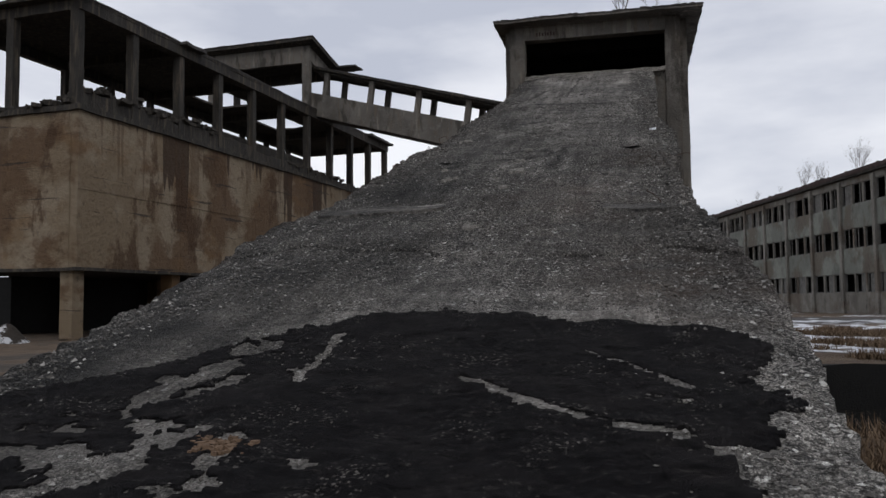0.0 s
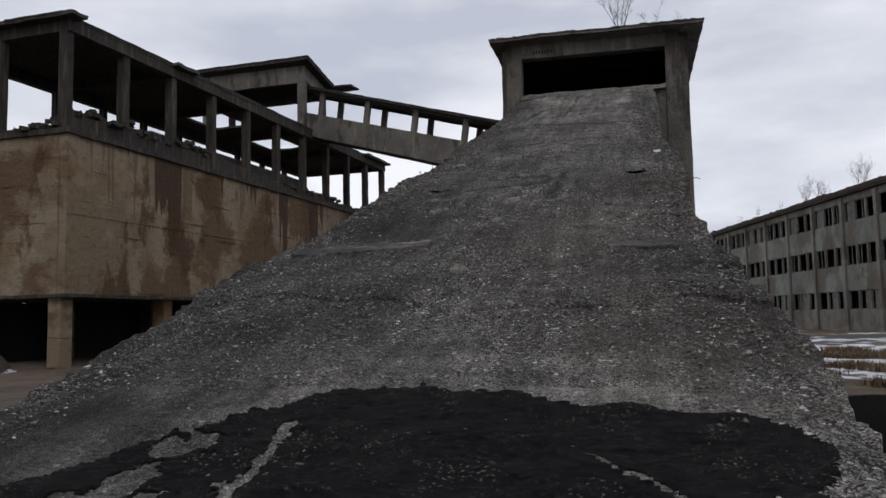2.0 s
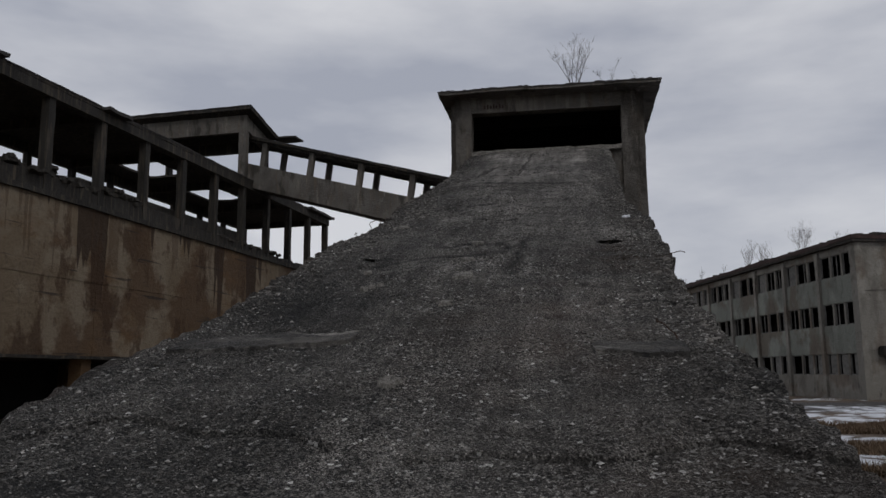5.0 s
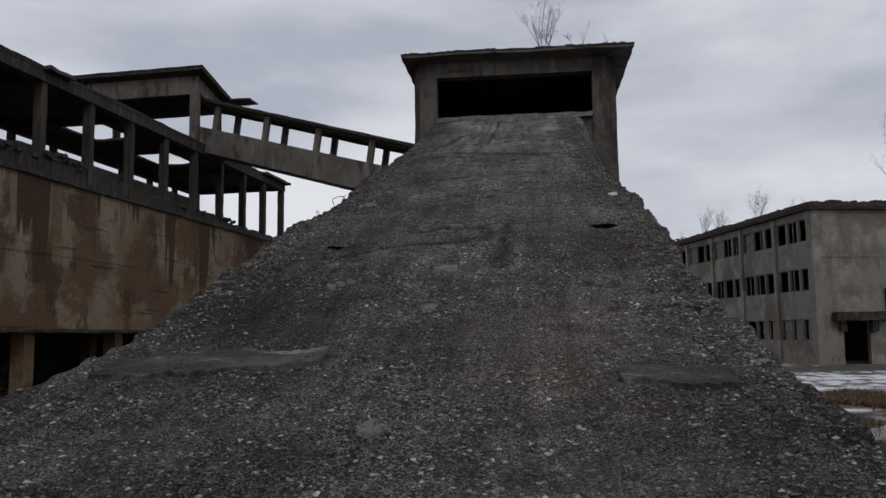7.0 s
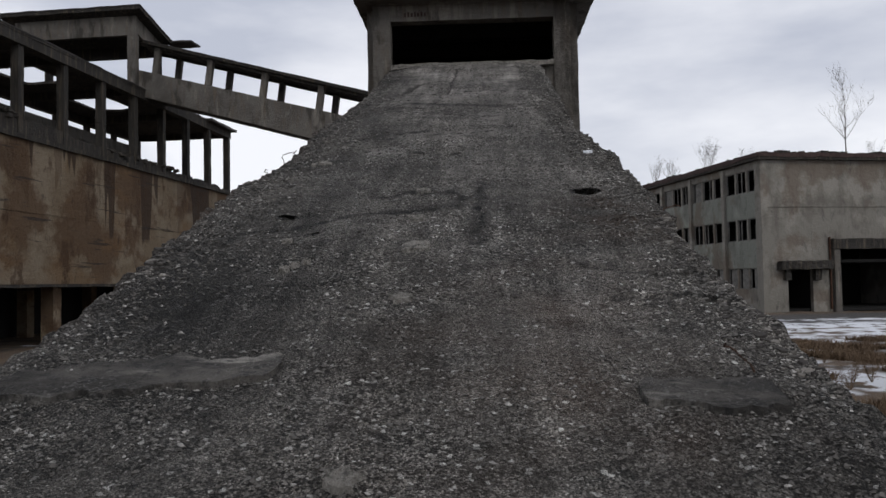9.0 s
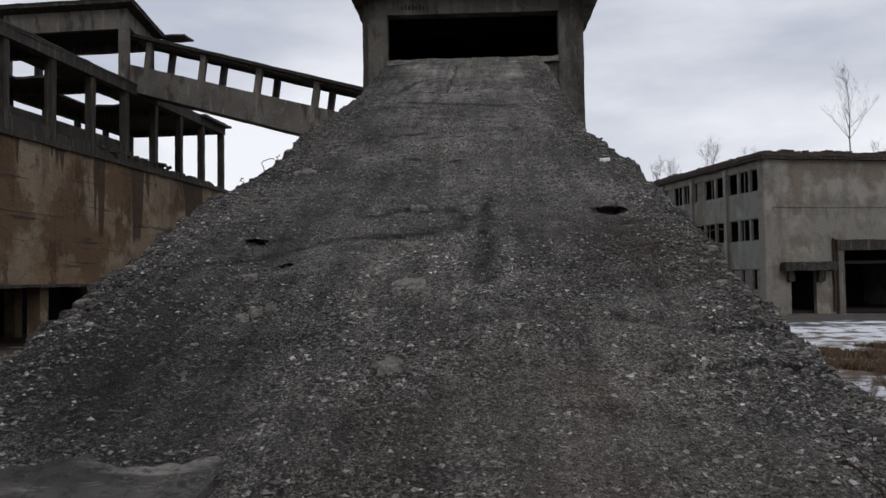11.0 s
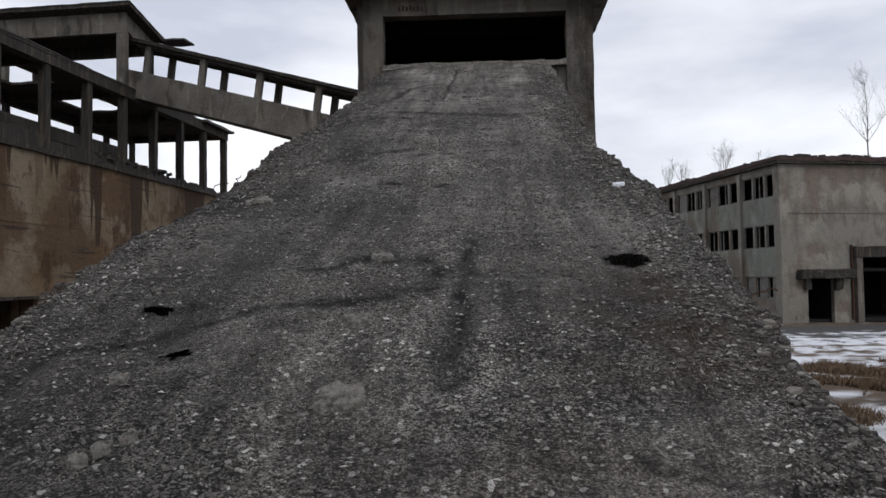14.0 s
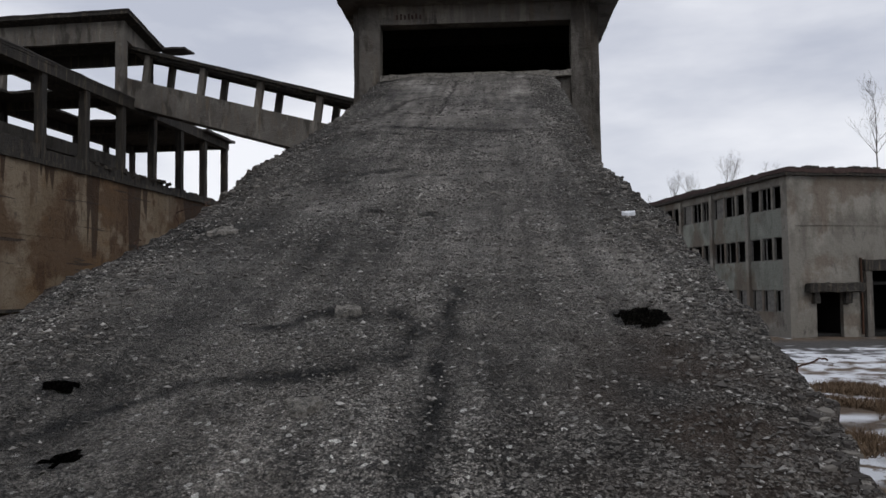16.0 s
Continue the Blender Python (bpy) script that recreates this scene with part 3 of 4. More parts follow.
def build_bitumen():
    """A thin torn sheet of small faces, open where it has worn away."""
    step = 0.02
    nx, ny = int(4.0 / step), int(6.6 / step)
    keep = {}
    verts, faces = [], []

    def vert(i, j, up):
        if (i, j, up) not in keep:
            x, y = -3.3 + i * step, -1.6 + j * step
            h = 0.005 + 0.009 * noise.noise(Vector((x * 4, y * 9, 41))) + 0.013 * abs(noise.noise(Vector((x * 7, y * 17, 43)))) + 0.009 * noise.noise(Vector((x * 16, y * 32, 42)))
            keep[i, j, up] = len(verts)
            verts.append((x + 0.008 * noise.noise(Vector((x * 40, y * 40, 1))), y + 0.008 * noise.noise(Vector((x * 40, y * 40, 2))),
                          ramp_z(x, y) + (max(0.004, h) if up else -0.02)))
        return keep[i, j, up]

    on = {(i, j) for i in range(nx) for j in range(ny) if bitumen_cover(-3.3 + (i + 0.5) * step, -1.6 + (j + 0.5) * step) > 0}
    for i, j in on:
        faces.append((vert(i, j, 1), vert(i + 1, j, 1), vert(i + 1, j + 1, 1), vert(i, j + 1, 1)))
        for di, dj, a, b in ((-1, 0, (0, 1), (0, 0)), (1, 0, (1, 0), (1, 1)), (0, -1, (0, 0), (1, 0)), (0, 1, (1, 1), (0, 1))):
            if (i + di, j + dj) not in on:
                p, q = (i + a[0], j + a[1]), (i + b[0], j + b[1])
                faces.append((vert(*p, 0), vert(*q, 0), vert(*q, 1), vert(*p, 1)))
    ob = raw("bitumen_sheet", verts, faces, BITUMEN)
    tagged(ob, "torn cracked black bitumen coating lying on the concrete ramp", "roof coating")


build_bitumen()


def build_gravel():
    """Loose chips and grains on the ramp, past counting."""
    rng = np.random.default_rng(5)
    verts, faces = [], []
    octa = np.array([(1, 0, 0), (-1, 0, 0), (0, 1, 0), (0, -1, 0), (0, 0, 1), (0, 0, -1)], float)
    tri = ((0, 2, 4), (2, 1, 4), (1, 3, 4), (3, 0, 4), (2, 0, 5), (1, 2, 5), (3, 1, 5), (0, 3, 5))
    count = 0
    while count < 52000:
        y = 2.0 + 24.0 * rng.random() ** 1.6
        x = rng.uniform(-3.35, 0.68)
        if not ramp_left(y) + 0.02 < x < ramp_right(y) - 0.02 or any(math.hypot((x - h[0]) / h[2], (y - h[1]) / h[3]) < 1.1 for h in HOLES):
            continue
        edge = min(x + 3.4, 0.7 - x)
        dens = (0.45 if y < 19 else 0.05) + 0.9 * noise.noise(Vector((x * 1.1, y * 1.1, 51.0))) + (0.5 if edge < 0.6 else 0)
        if bitumen_cover(x, y) > 0:
            dens *= 0.05
        elif y < 4.7:
            dens *= 0.35
        if rng.random() > dens:
            continue
        count += 1
        size = 0.0036 + 0.010 * rng.random() ** 5 + (0.006 * rng.random() ** 5 if edge < 0.6 else 0) + 0.00032 * y
        o = octa * (size * rng.uniform(0.6, 1.3, 3)) * (1, 1, 0.65) + rng.normal(0, size * 0.18, (6, 3))
        a = rng.uniform(0, 6.28)
        r = np.array([[math.cos(a), -math.sin(a), 0], [math.sin(a), math.cos(a), 0], [0, 0, 1]])
        o = o @ r.T + (x, y, ramp_z(x, y) + size * 0.2)
        base = len(verts)
        verts.extend(o)
        faces.extend(tuple(base + k for k in t) for t in tri)
    for _ in range(5600):
        y = rng.choice((rng.uniform(9.5, 18.5), rng.uniform(3, 26)))
        right = rng.random() < 0.55
        off = abs(rng.normal(0, 0.17))
        x = ramp_right(y) - off - 0.01 if right else ramp_left(y) + off + 0.01
        size = (0.005 + 0.013 * rng.random() ** 5) * (0.7 + 0.025 * y)
        o = octa * (size * rng.uniform(0.6, 1.4, 3)) * (1, 1, 0.4) + rng.normal(0, size * 0.16, (6, 3))
        a = rng.uniform(0, 6.28)
        r = np.array([[math.cos(a), -math.sin(a), 0], [math.sin(a), math.cos(a), 0], [0, 0, 1]])
        o = o @ r.T + (x, y, ramp_z(x, y) + size * 0.25)
        base = len(verts)
        verts.extend(o)
        faces.extend(tuple(base + k for k in t) for t in tri)
    ob = raw("gravel", verts, faces, CHIPS)
    tagged(ob, "loose grey gravel chips scattered over the concrete ramp", "gravel", kind="stuff")


build_gravel()


def build_flakes():
    """Thin shards of concrete that have split off along the ramp's edges."""
    rng = random.Random(21)
    verts, faces = [], []
    count = 0
    while count < 2600:
        left = rng.random() < 0.6
        y = rng.uniform(9.5, 20) if left else rng.uniform(7.5, 20)
        off = abs(rng.gauss(0, 0.38 if y > 11 else 0.12)) + 0.02
        x = ramp_left(y) + off if left else ramp_right(y) - off * 0.8
        if rng.random() < 0.22:
            x, y = rng.uniform(-3.0, 0.4), rng.uniform(13, 22)
        if rng.random() > 0.55 + 1.2 * noise.noise(Vector((x * 1.3, y * 0.9, 91))):
            continue
        if any(math.hypot((x - h[0]) / h[2], (y - h[1]) / h[3]) < 1.6 for h in HOLES):
            continue
        count += 1
        w = rng.uniform(0.008, 0.020) + 0.022 * rng.random() ** 4 + 0.0009 * (y - 8)
        d, h = w * rng.uniform(0.3, 0.8), rng.uniform(0.003, 0.007) + 0.06 * w
        z, slope = ramp_z(x, y), 2.0 * (profile(y + 0.25) - profile(y - 0.25)) + rng.gauss(0.03, 0.08)
        side, turn, n = rng.gauss(0, 0.12), rng.uniform(0, 6.28), rng.choice((4, 5, 6))
        ring = []
        for i in range(n):
            a, r = turn + 2 * math.pi * (i + rng.uniform(-0.25, 0.25)) / n, rng.uniform(0.75, 1.2)
            ring.append((w * r * math.cos(a), d * r * math.sin(a)))
        b = len(verts)
        verts += [(x + p, y + q, z + slope * q + side * p - 0.008) for p, q in ring]
        verts += [(x + p * 0.93, y + q * 0.93, z + slope * q + side * p + h) for p, q in ring]
        faces += [(b + i, b + (i + 1) % n, b + n + (i + 1) % n, b + n + i) for i in range(n)] + [tuple(range(b + n, b + 2 * n))]
    ob = raw("concrete_flakes", verts, faces, FLAKES)
    tagged(ob, "thin grey concrete shards split off along the ramp edges", "rubble", kind="stuff")


build_flakes()


def flat_stone(name, x, y, w, d, h, seed, material, label, category, group=""):
    """A broken plate of concrete or stone lying on the ramp."""
    rng = random.Random(seed)
    bm = bmesh.new()
    ring = []
    n = 15
    for i in range(n):
        a = 2 * math.pi * i / n
        r = 1 + rng.uniform(-0.42, 0.25)
        ring.append((x + w * r * math.cos(a), y + d * r * math.sin(a)))
    low = [bm.verts.new((p, q, ramp_z(p, q) - 0.02)) for p, q in ring]
    top = [bm.verts.new((x + (p - x) * 0.94, y + (q - y) * 0.94, ramp_z(p, q) + h * rng.uniform(0.7, 1.2))) for p, q in ring]
    inner = [bm.verts.new((x + (p - x) * 0.5, y + (q - y) * 0.5, ramp_z(x + (p - x) * 0.5, y + (q - y) * 0.5) + h * rng.uniform(0.8, 1.3))) for p, q in ring]
    mid = bm.verts.new((x, y, ramp_z(x, y) + h * 1.15))
    for i in range(n):
        j = (i + 1) % n
        bm.faces.new((low[i], low[j], top[j], top[i]))
        bm.faces.new((top[i], top[j], inner[j], inner[i]))
        bm.faces.new((inner[i], inner[j], mid))
    return tagged(part(name, bm, material, None), label, category, group)


def mortar_skin(x0, x1, yc, depth, tilt, seed, label):
    """A smooth skin of mortar with a broken lower lip, left on the ramp."""
    verts, faces = [], []
    nx, ny = 60, 10
    for i in range(nx + 1):
        x = x0 + (x1 - x0) * i / nx
        k = math.sin(math.pi * min(1, max(0, (x - x0) / (x1 - x0)))) ** 0.16
        lo = yc + tilt * (x - x0) - depth * 0.5 * k + 0.07 * noise.noise(Vector((x * 4, seed, 0))) + 0.03 * noise.noise(Vector((x * 17, seed, 0)))
        hi = yc + tilt * (x - x0) + depth * 0.5 * k + 0.10 * noise.noise(Vector((x * 3, seed, 4))) + 0.05 * noise.noise(Vector((x * 13, seed, 4)))
        for j in range(ny + 1):
            y = lo + (hi - lo) * j / ny
            lift = 0.018 * (1 - j / ny) + 0.002
            verts.append((x, y, ramp_z(x, y) * 0.5 + ramp_z(x, y, False) * 0.5 + lift + 0.014 + 0.010 * noise.noise(Vector((x * 6, y * 6, seed)))))
        verts.append((x, lo - 0.01, ramp_z(x, lo) - 0.03))
    w = ny + 2
    for i in range(nx):
        for j in range(ny):
            faces.append((i * w + j, (i + 1) * w + j, (i + 1) * w + j + 1, i * w + j + 1))
        faces.append((i * w + ny + 1, (i + 1) * w + ny + 1, (i + 1) * w, i * w))
    ob = raw("mortar_patch", verts, faces, PATCH, smooth=False)
    return tagged(ob, label, "mortar patch", "mortar patches")


mortar_skin(-3.22, -1.9, 7.94, 0.34, 0.14, 3.0, "smooth grey mortar skin with a broken lip on the ramp")
mortar_skin(-0.26, 0.34, 7.82, 0.30, -0.06, 8.0, "smaller smooth grey mortar patch peeling from the ramp")
STONE = "flat broken concrete plate lying on the ramp"
for k, (x, y, w, d) in enumerate(((-1.46, 11.78, 0.075, 0.05), (-1.44, 10.72, 0.075, 0.06), (-1.40, 9.93, 0.10, 0.11), (-1.39, 8.93, 0.075, 0.07), (-2.16, 9.57, 0.04, 0.05), (-2.10, 9.64, 0.03, 0.03), (-2.22, 9.5, 0.035, 0.03), (-2.33, 10.05, 0.05, 0.04), (-1.44, 7.16, 0.07, 0.06), (-2.80, 13.75, 0.14, 0.10))):
    flat_stone("concrete_plate", x, y, w, d, 0.030, k, PALE, STONE, "rubble", "plates on the ramp")
flat_stone("white_stone", 0.42, 14.2, 0.055, 0.05, 0.035, 77, SNOW, "small white stone lying on the ramp", "stone")


# ---- head tower at the top of the ramp ----
def build_tower():
    t = thing("head_tower", pose(0, 0, 0), "grey concrete conveyor tower with a wide dark opening", "tower")
    fy = 26.6
    box_part("front_pillar", (-3.86, fy, -0.4), (-3.34, fy + 0.4, 10.75), GREY, t, cell=0.5)
    box_part("front_pillar", (1.26, fy, -0.4), (1.72, fy + 0.4, 10.75), GREY, t, cell=0.5)
    box_part("lintel", (-3.338, fy + 0.02, 10.29), (1.258, fy + 0.4, 10.75), GREY, t, cell=0.4)
    box_part("front_wall", (-3.34, fy + 0.06, -0.4), (1.258, fy + 0.3, 8.98), GREY, t, cell=0.6)
    bm = bmesh.new()
    rough_box(bm, (-3.34, fy - 0.14, 8.90), (1.25, fy + 0.26, 9.03), 0.1, 0.035, 4)
    part("sill", bm, PALE, t, "broken pale concrete sill")
    box_part("side_wall", (-4.06, fy + 0.4, -0.4), (-3.80, fy + 7.0, 10.75), GREY, t)
    box_part("side_wall", (1.66, fy + 0.4, -0.4), (1.98, fy + 7.0, 10.75), GREY, t)
    # inner surfaces are near-black: the shade behind the opening is in their colour
    box_part("back_wall", (-3.80, fy + 6.7, -0.4), (1.66, fy + 7.0, 10.75), INNER_SHADE, t)
    box_part("floor_slab", (-3.80, fy + 0.4, 8.4), (1.66, fy + 6.7, 8.6), INNER_SHADE, t)
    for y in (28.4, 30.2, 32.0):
        box_part("roof_beam", (-3.79, y, 10.3), (1.65, y + 0.3, 10.74), INNER_SHADE, t, cell=0.8)
    roof = box_part("roof_slab", (-4.31, 26.0, 10.752), (2.42, fy + 7.5, 10.82), GREY, t, cell=0.35, wear=0.03)
    box_part("roof_felt", (-4.33, 25.98, 10.824), (2.44, fy + 7.5, 10.86), ROOFING, roof, "ragged black roof felt", 0.3, 0.035)
    # moss and rubble along the front edge of the roof
    rng = random.Random(4)
    bm = bmesh.new()
    for i in range(90):
        x = rng.uniform(-4.3, 2.3)
        r = rng.uniform(0.02, 0.07)
        rough_box(bm, (x - r, 26.03, 10.85), (x + r, 26.2 + r, 10.85 + r * 0.9), 0.1, 0.02, 9)
    tagged(part("roof_rubble", bm, DARK, roof), kind="stuff")
    # plain faded marks of writing on the lintel
    bm = bmesh.new()
    for i in range(7):
        x = -2.95 + i * 0.095
        rough_box(bm, (x, fy - 0.004, 10.42), (x + 0.05, fy + 0.02, 10.52 + 0.03 * (i % 2)), 0.3, 0.012, 7)
    part("faded_marks", bm, COPING, t, "illegible faded reddish letters")
    return t


build_tower()


# ---- the loading building on its columns, with open gallery and penthouse ----
def build_loading():
    t = thing("loading_building", pose(-24.18, 30.9, 0, 0, 0, -4.5), "derelict stained concrete loading building raised on columns", "building")
    length, width = 37.9, 8.4
    for k, (z0, z1, out) in enumerate(((3.15, 6.7, 0.0), (6.7, 9.2, 0.02), (9.2, 10.3, 0.005))):
        for j in range(5):
            box_part("wall_panel", (-0.4 + out, 0.004 + j * 7.58, z0 + 0.004), (out + 0.006 * ((j + k) % 3), j * 7.58 + 7.576, z1 - 0.004), TAN, t, cell=0.6, wear=0.03)
        for j in range(2):
            box_part("wall_panel", (-width + j * 4.0, -0.02 + out * 0.5, z0 + 0.004), (-width + j * 4.0 + 3.99, 0.4, z1 - 0.004), TAN, t, cell=0.6, wear=0.03)
    box_part("back_wall", (-width, 0.4, 3.15), (-width + 0.3, length, 10.3), TAN, t, cell=2)
    box_part("end_wall", (-width + 0.3, length - 0.3, 3.15), (-0.4, length, 10.3), TAN, t, cell=2)
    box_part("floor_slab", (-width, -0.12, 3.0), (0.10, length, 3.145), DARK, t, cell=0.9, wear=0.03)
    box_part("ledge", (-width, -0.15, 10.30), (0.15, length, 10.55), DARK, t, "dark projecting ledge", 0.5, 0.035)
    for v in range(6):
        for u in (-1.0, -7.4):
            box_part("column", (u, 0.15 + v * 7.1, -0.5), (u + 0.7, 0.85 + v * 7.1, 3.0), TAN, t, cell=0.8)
    # walls added to close off the undercroft, its shade painted on them near-black
    box_part("added_rear_wall", (-width, length - 2, -0.5), (0, length - 1.7, 3.0), INNER_SHADE, t, cell=3)
    box_part("added_rear_wall", (-8.2, 4.2, -0.5), (-8.0, length - 2, 3.0), INNER_SHADE, t, cell=3)
    box_part("added_rear_wall", (-width - 14.0, 5.0, -0.5), (-8.2, 5.2, 3.0), INNER_SHADE, t, cell=3)
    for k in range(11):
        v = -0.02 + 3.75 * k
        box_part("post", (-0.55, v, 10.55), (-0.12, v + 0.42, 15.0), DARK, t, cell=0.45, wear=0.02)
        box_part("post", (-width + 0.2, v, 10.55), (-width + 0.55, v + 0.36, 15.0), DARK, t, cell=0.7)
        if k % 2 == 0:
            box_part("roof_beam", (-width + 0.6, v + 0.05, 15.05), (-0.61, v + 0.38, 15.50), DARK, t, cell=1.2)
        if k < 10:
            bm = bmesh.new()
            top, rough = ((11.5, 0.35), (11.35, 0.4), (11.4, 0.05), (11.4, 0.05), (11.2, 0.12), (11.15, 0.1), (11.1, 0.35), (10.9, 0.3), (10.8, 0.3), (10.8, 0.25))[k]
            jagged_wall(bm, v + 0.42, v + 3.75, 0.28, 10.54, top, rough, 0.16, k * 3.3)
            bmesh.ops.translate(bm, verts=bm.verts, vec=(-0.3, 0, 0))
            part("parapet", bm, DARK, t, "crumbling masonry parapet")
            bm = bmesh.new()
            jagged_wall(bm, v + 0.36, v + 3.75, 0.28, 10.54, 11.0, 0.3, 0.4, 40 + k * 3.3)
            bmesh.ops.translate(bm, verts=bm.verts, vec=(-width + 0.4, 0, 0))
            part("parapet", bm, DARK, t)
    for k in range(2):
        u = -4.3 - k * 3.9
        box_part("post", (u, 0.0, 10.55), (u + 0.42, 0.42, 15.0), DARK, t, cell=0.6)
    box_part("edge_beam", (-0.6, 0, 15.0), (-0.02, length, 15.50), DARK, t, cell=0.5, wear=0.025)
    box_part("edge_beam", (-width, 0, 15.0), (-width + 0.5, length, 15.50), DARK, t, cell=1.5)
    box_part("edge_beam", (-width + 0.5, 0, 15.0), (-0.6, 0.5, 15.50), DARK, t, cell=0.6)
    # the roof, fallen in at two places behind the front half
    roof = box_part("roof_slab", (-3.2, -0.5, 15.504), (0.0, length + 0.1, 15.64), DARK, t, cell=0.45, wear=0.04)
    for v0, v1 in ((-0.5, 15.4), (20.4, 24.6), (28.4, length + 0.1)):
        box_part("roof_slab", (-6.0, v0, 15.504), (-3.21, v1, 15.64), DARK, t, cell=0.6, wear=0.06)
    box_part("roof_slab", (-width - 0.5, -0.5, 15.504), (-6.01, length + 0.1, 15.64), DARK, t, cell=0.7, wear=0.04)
    box_part("roof_felt", (-3.2, -0.53, 15.644), (0.03, length + 0.12, 15.71), ROOFING, roof, "ragged dark roof felt", 0.35, 0.05)
    for v0, v1, u in ((-0.53, 0.45, 0.60), (7.3, 9.2, 0.42), (33.0, length + 0.12, 0.45)):
        box_part("eave_board", (0.0, v0, 15.52), (u, v1, 15.70), ROOFING, roof, "broken remnant of the eaves", 0.25, 0.05)
    rng = random.Random(12)
    shapes = []
    for k in range(5):
        bm = bmesh.new()
        rough_box(bm, (-0.14, -0.22, -0.1), (0.14, 0.22, 0.1), 0.15, 0.05, 3 + k)
        me = bpy.data.meshes.new("block")
        bm.normal_update()
        bm.to_mesh(me)
        bm.free()
        me.materials.append(DARK)
        shapes.append(me)
    for k in range(110):
        v = rng.uniform(0.3, 11.5) if k < 80 else rng.uniform(18, 29)
        h = 0.75 * max(0.0, 0.35 + noise.noise(Vector((v * 0.8, 77, 0)))) if k < 80 else 0.12
        ob = new("block", rng.choice(shapes))
        ob.parent = t
        ob.matrix_local = pose(-0.3 + rng.gauss(0, 0.14), v, 11.3 - (0.3 if k >= 80 else 0) + h * rng.random(), rng.uniform(-20, 20), rng.uniform(-20, 20), rng.uniform(0, 180))
    for k in range(46):
        u = rng.uniform(-5.0, -0.3)
        ob = new("block", rng.choice(shapes))
        ob.parent = t
        ob.matrix_local = pose(u, 0.15 + rng.gauss(0, 0.1), 10.6 + rng.random() * 0.75 * max(0.0, 1 + u / 2.4), rng.uniform(-20, 20), rng.uniform(-20, 20), rng.uniform(0, 180))
    # conveyor trough inside the gallery
    box_part("conveyor_trough", (-5.6, 11.0, 12.4), (-4.2, 30.0, 13.2), GREY, t, cell=1.5)
    for v in (12.0, 16.0, 20.0, 24.0, 28.0):
        box_part("trough_leg", (-5.1, v, 10.55), (-4.7, v + 0.4, 12.4), DARK, t)
    # penthouse on the roof, its lean-to roof falling to the back
    p = box_part("penthouse_fascia", (-8.14, 22.27, 18.86), (0.05, 22.58, 20.09), GREY, t, "grey concrete panel of the penthouse", 0.5, 0.02)

    def lean_to(name, u0, u1, v0, v1, lo, hi, mat, label="", fall=0.23):
        bm = bmesh.new()
        rough_box(bm, (u0, v0, lo), (u1, v1, hi), 0.45, 0.025)
        for q in bm.verts:
            q.co.z -= fall * (q.co.y - 21.65)
        return part(name, bm, mat, p, label)

    for u in (-0.256, -8.14):
        lean_to("side_fascia", u, u + 0.305, 22.58, 25.77, 19.22, 20.22, GREY)
        box_part("penthouse_post", (u - 0.24, 22.25, 15.715), (u + 0.32, 22.68, 18.88), GREY, p, cell=0.4)
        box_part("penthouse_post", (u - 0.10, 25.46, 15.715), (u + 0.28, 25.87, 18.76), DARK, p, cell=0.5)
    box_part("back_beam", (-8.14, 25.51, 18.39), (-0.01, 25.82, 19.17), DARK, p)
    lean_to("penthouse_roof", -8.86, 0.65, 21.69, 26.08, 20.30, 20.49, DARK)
    lean_to("penthouse_felt", -8.89, 0.69, 21.65, 26.13, 20.494, 20.57, ROOFING, "dark roof felt")
    box_part("bridge_hood", (0.30, 25.77, 19.36), (2.15, 27.2, 19.47), ROOFING, p, "flat dark hood over the bridge head", 0.3, 0.03)
    return t


build_loading()


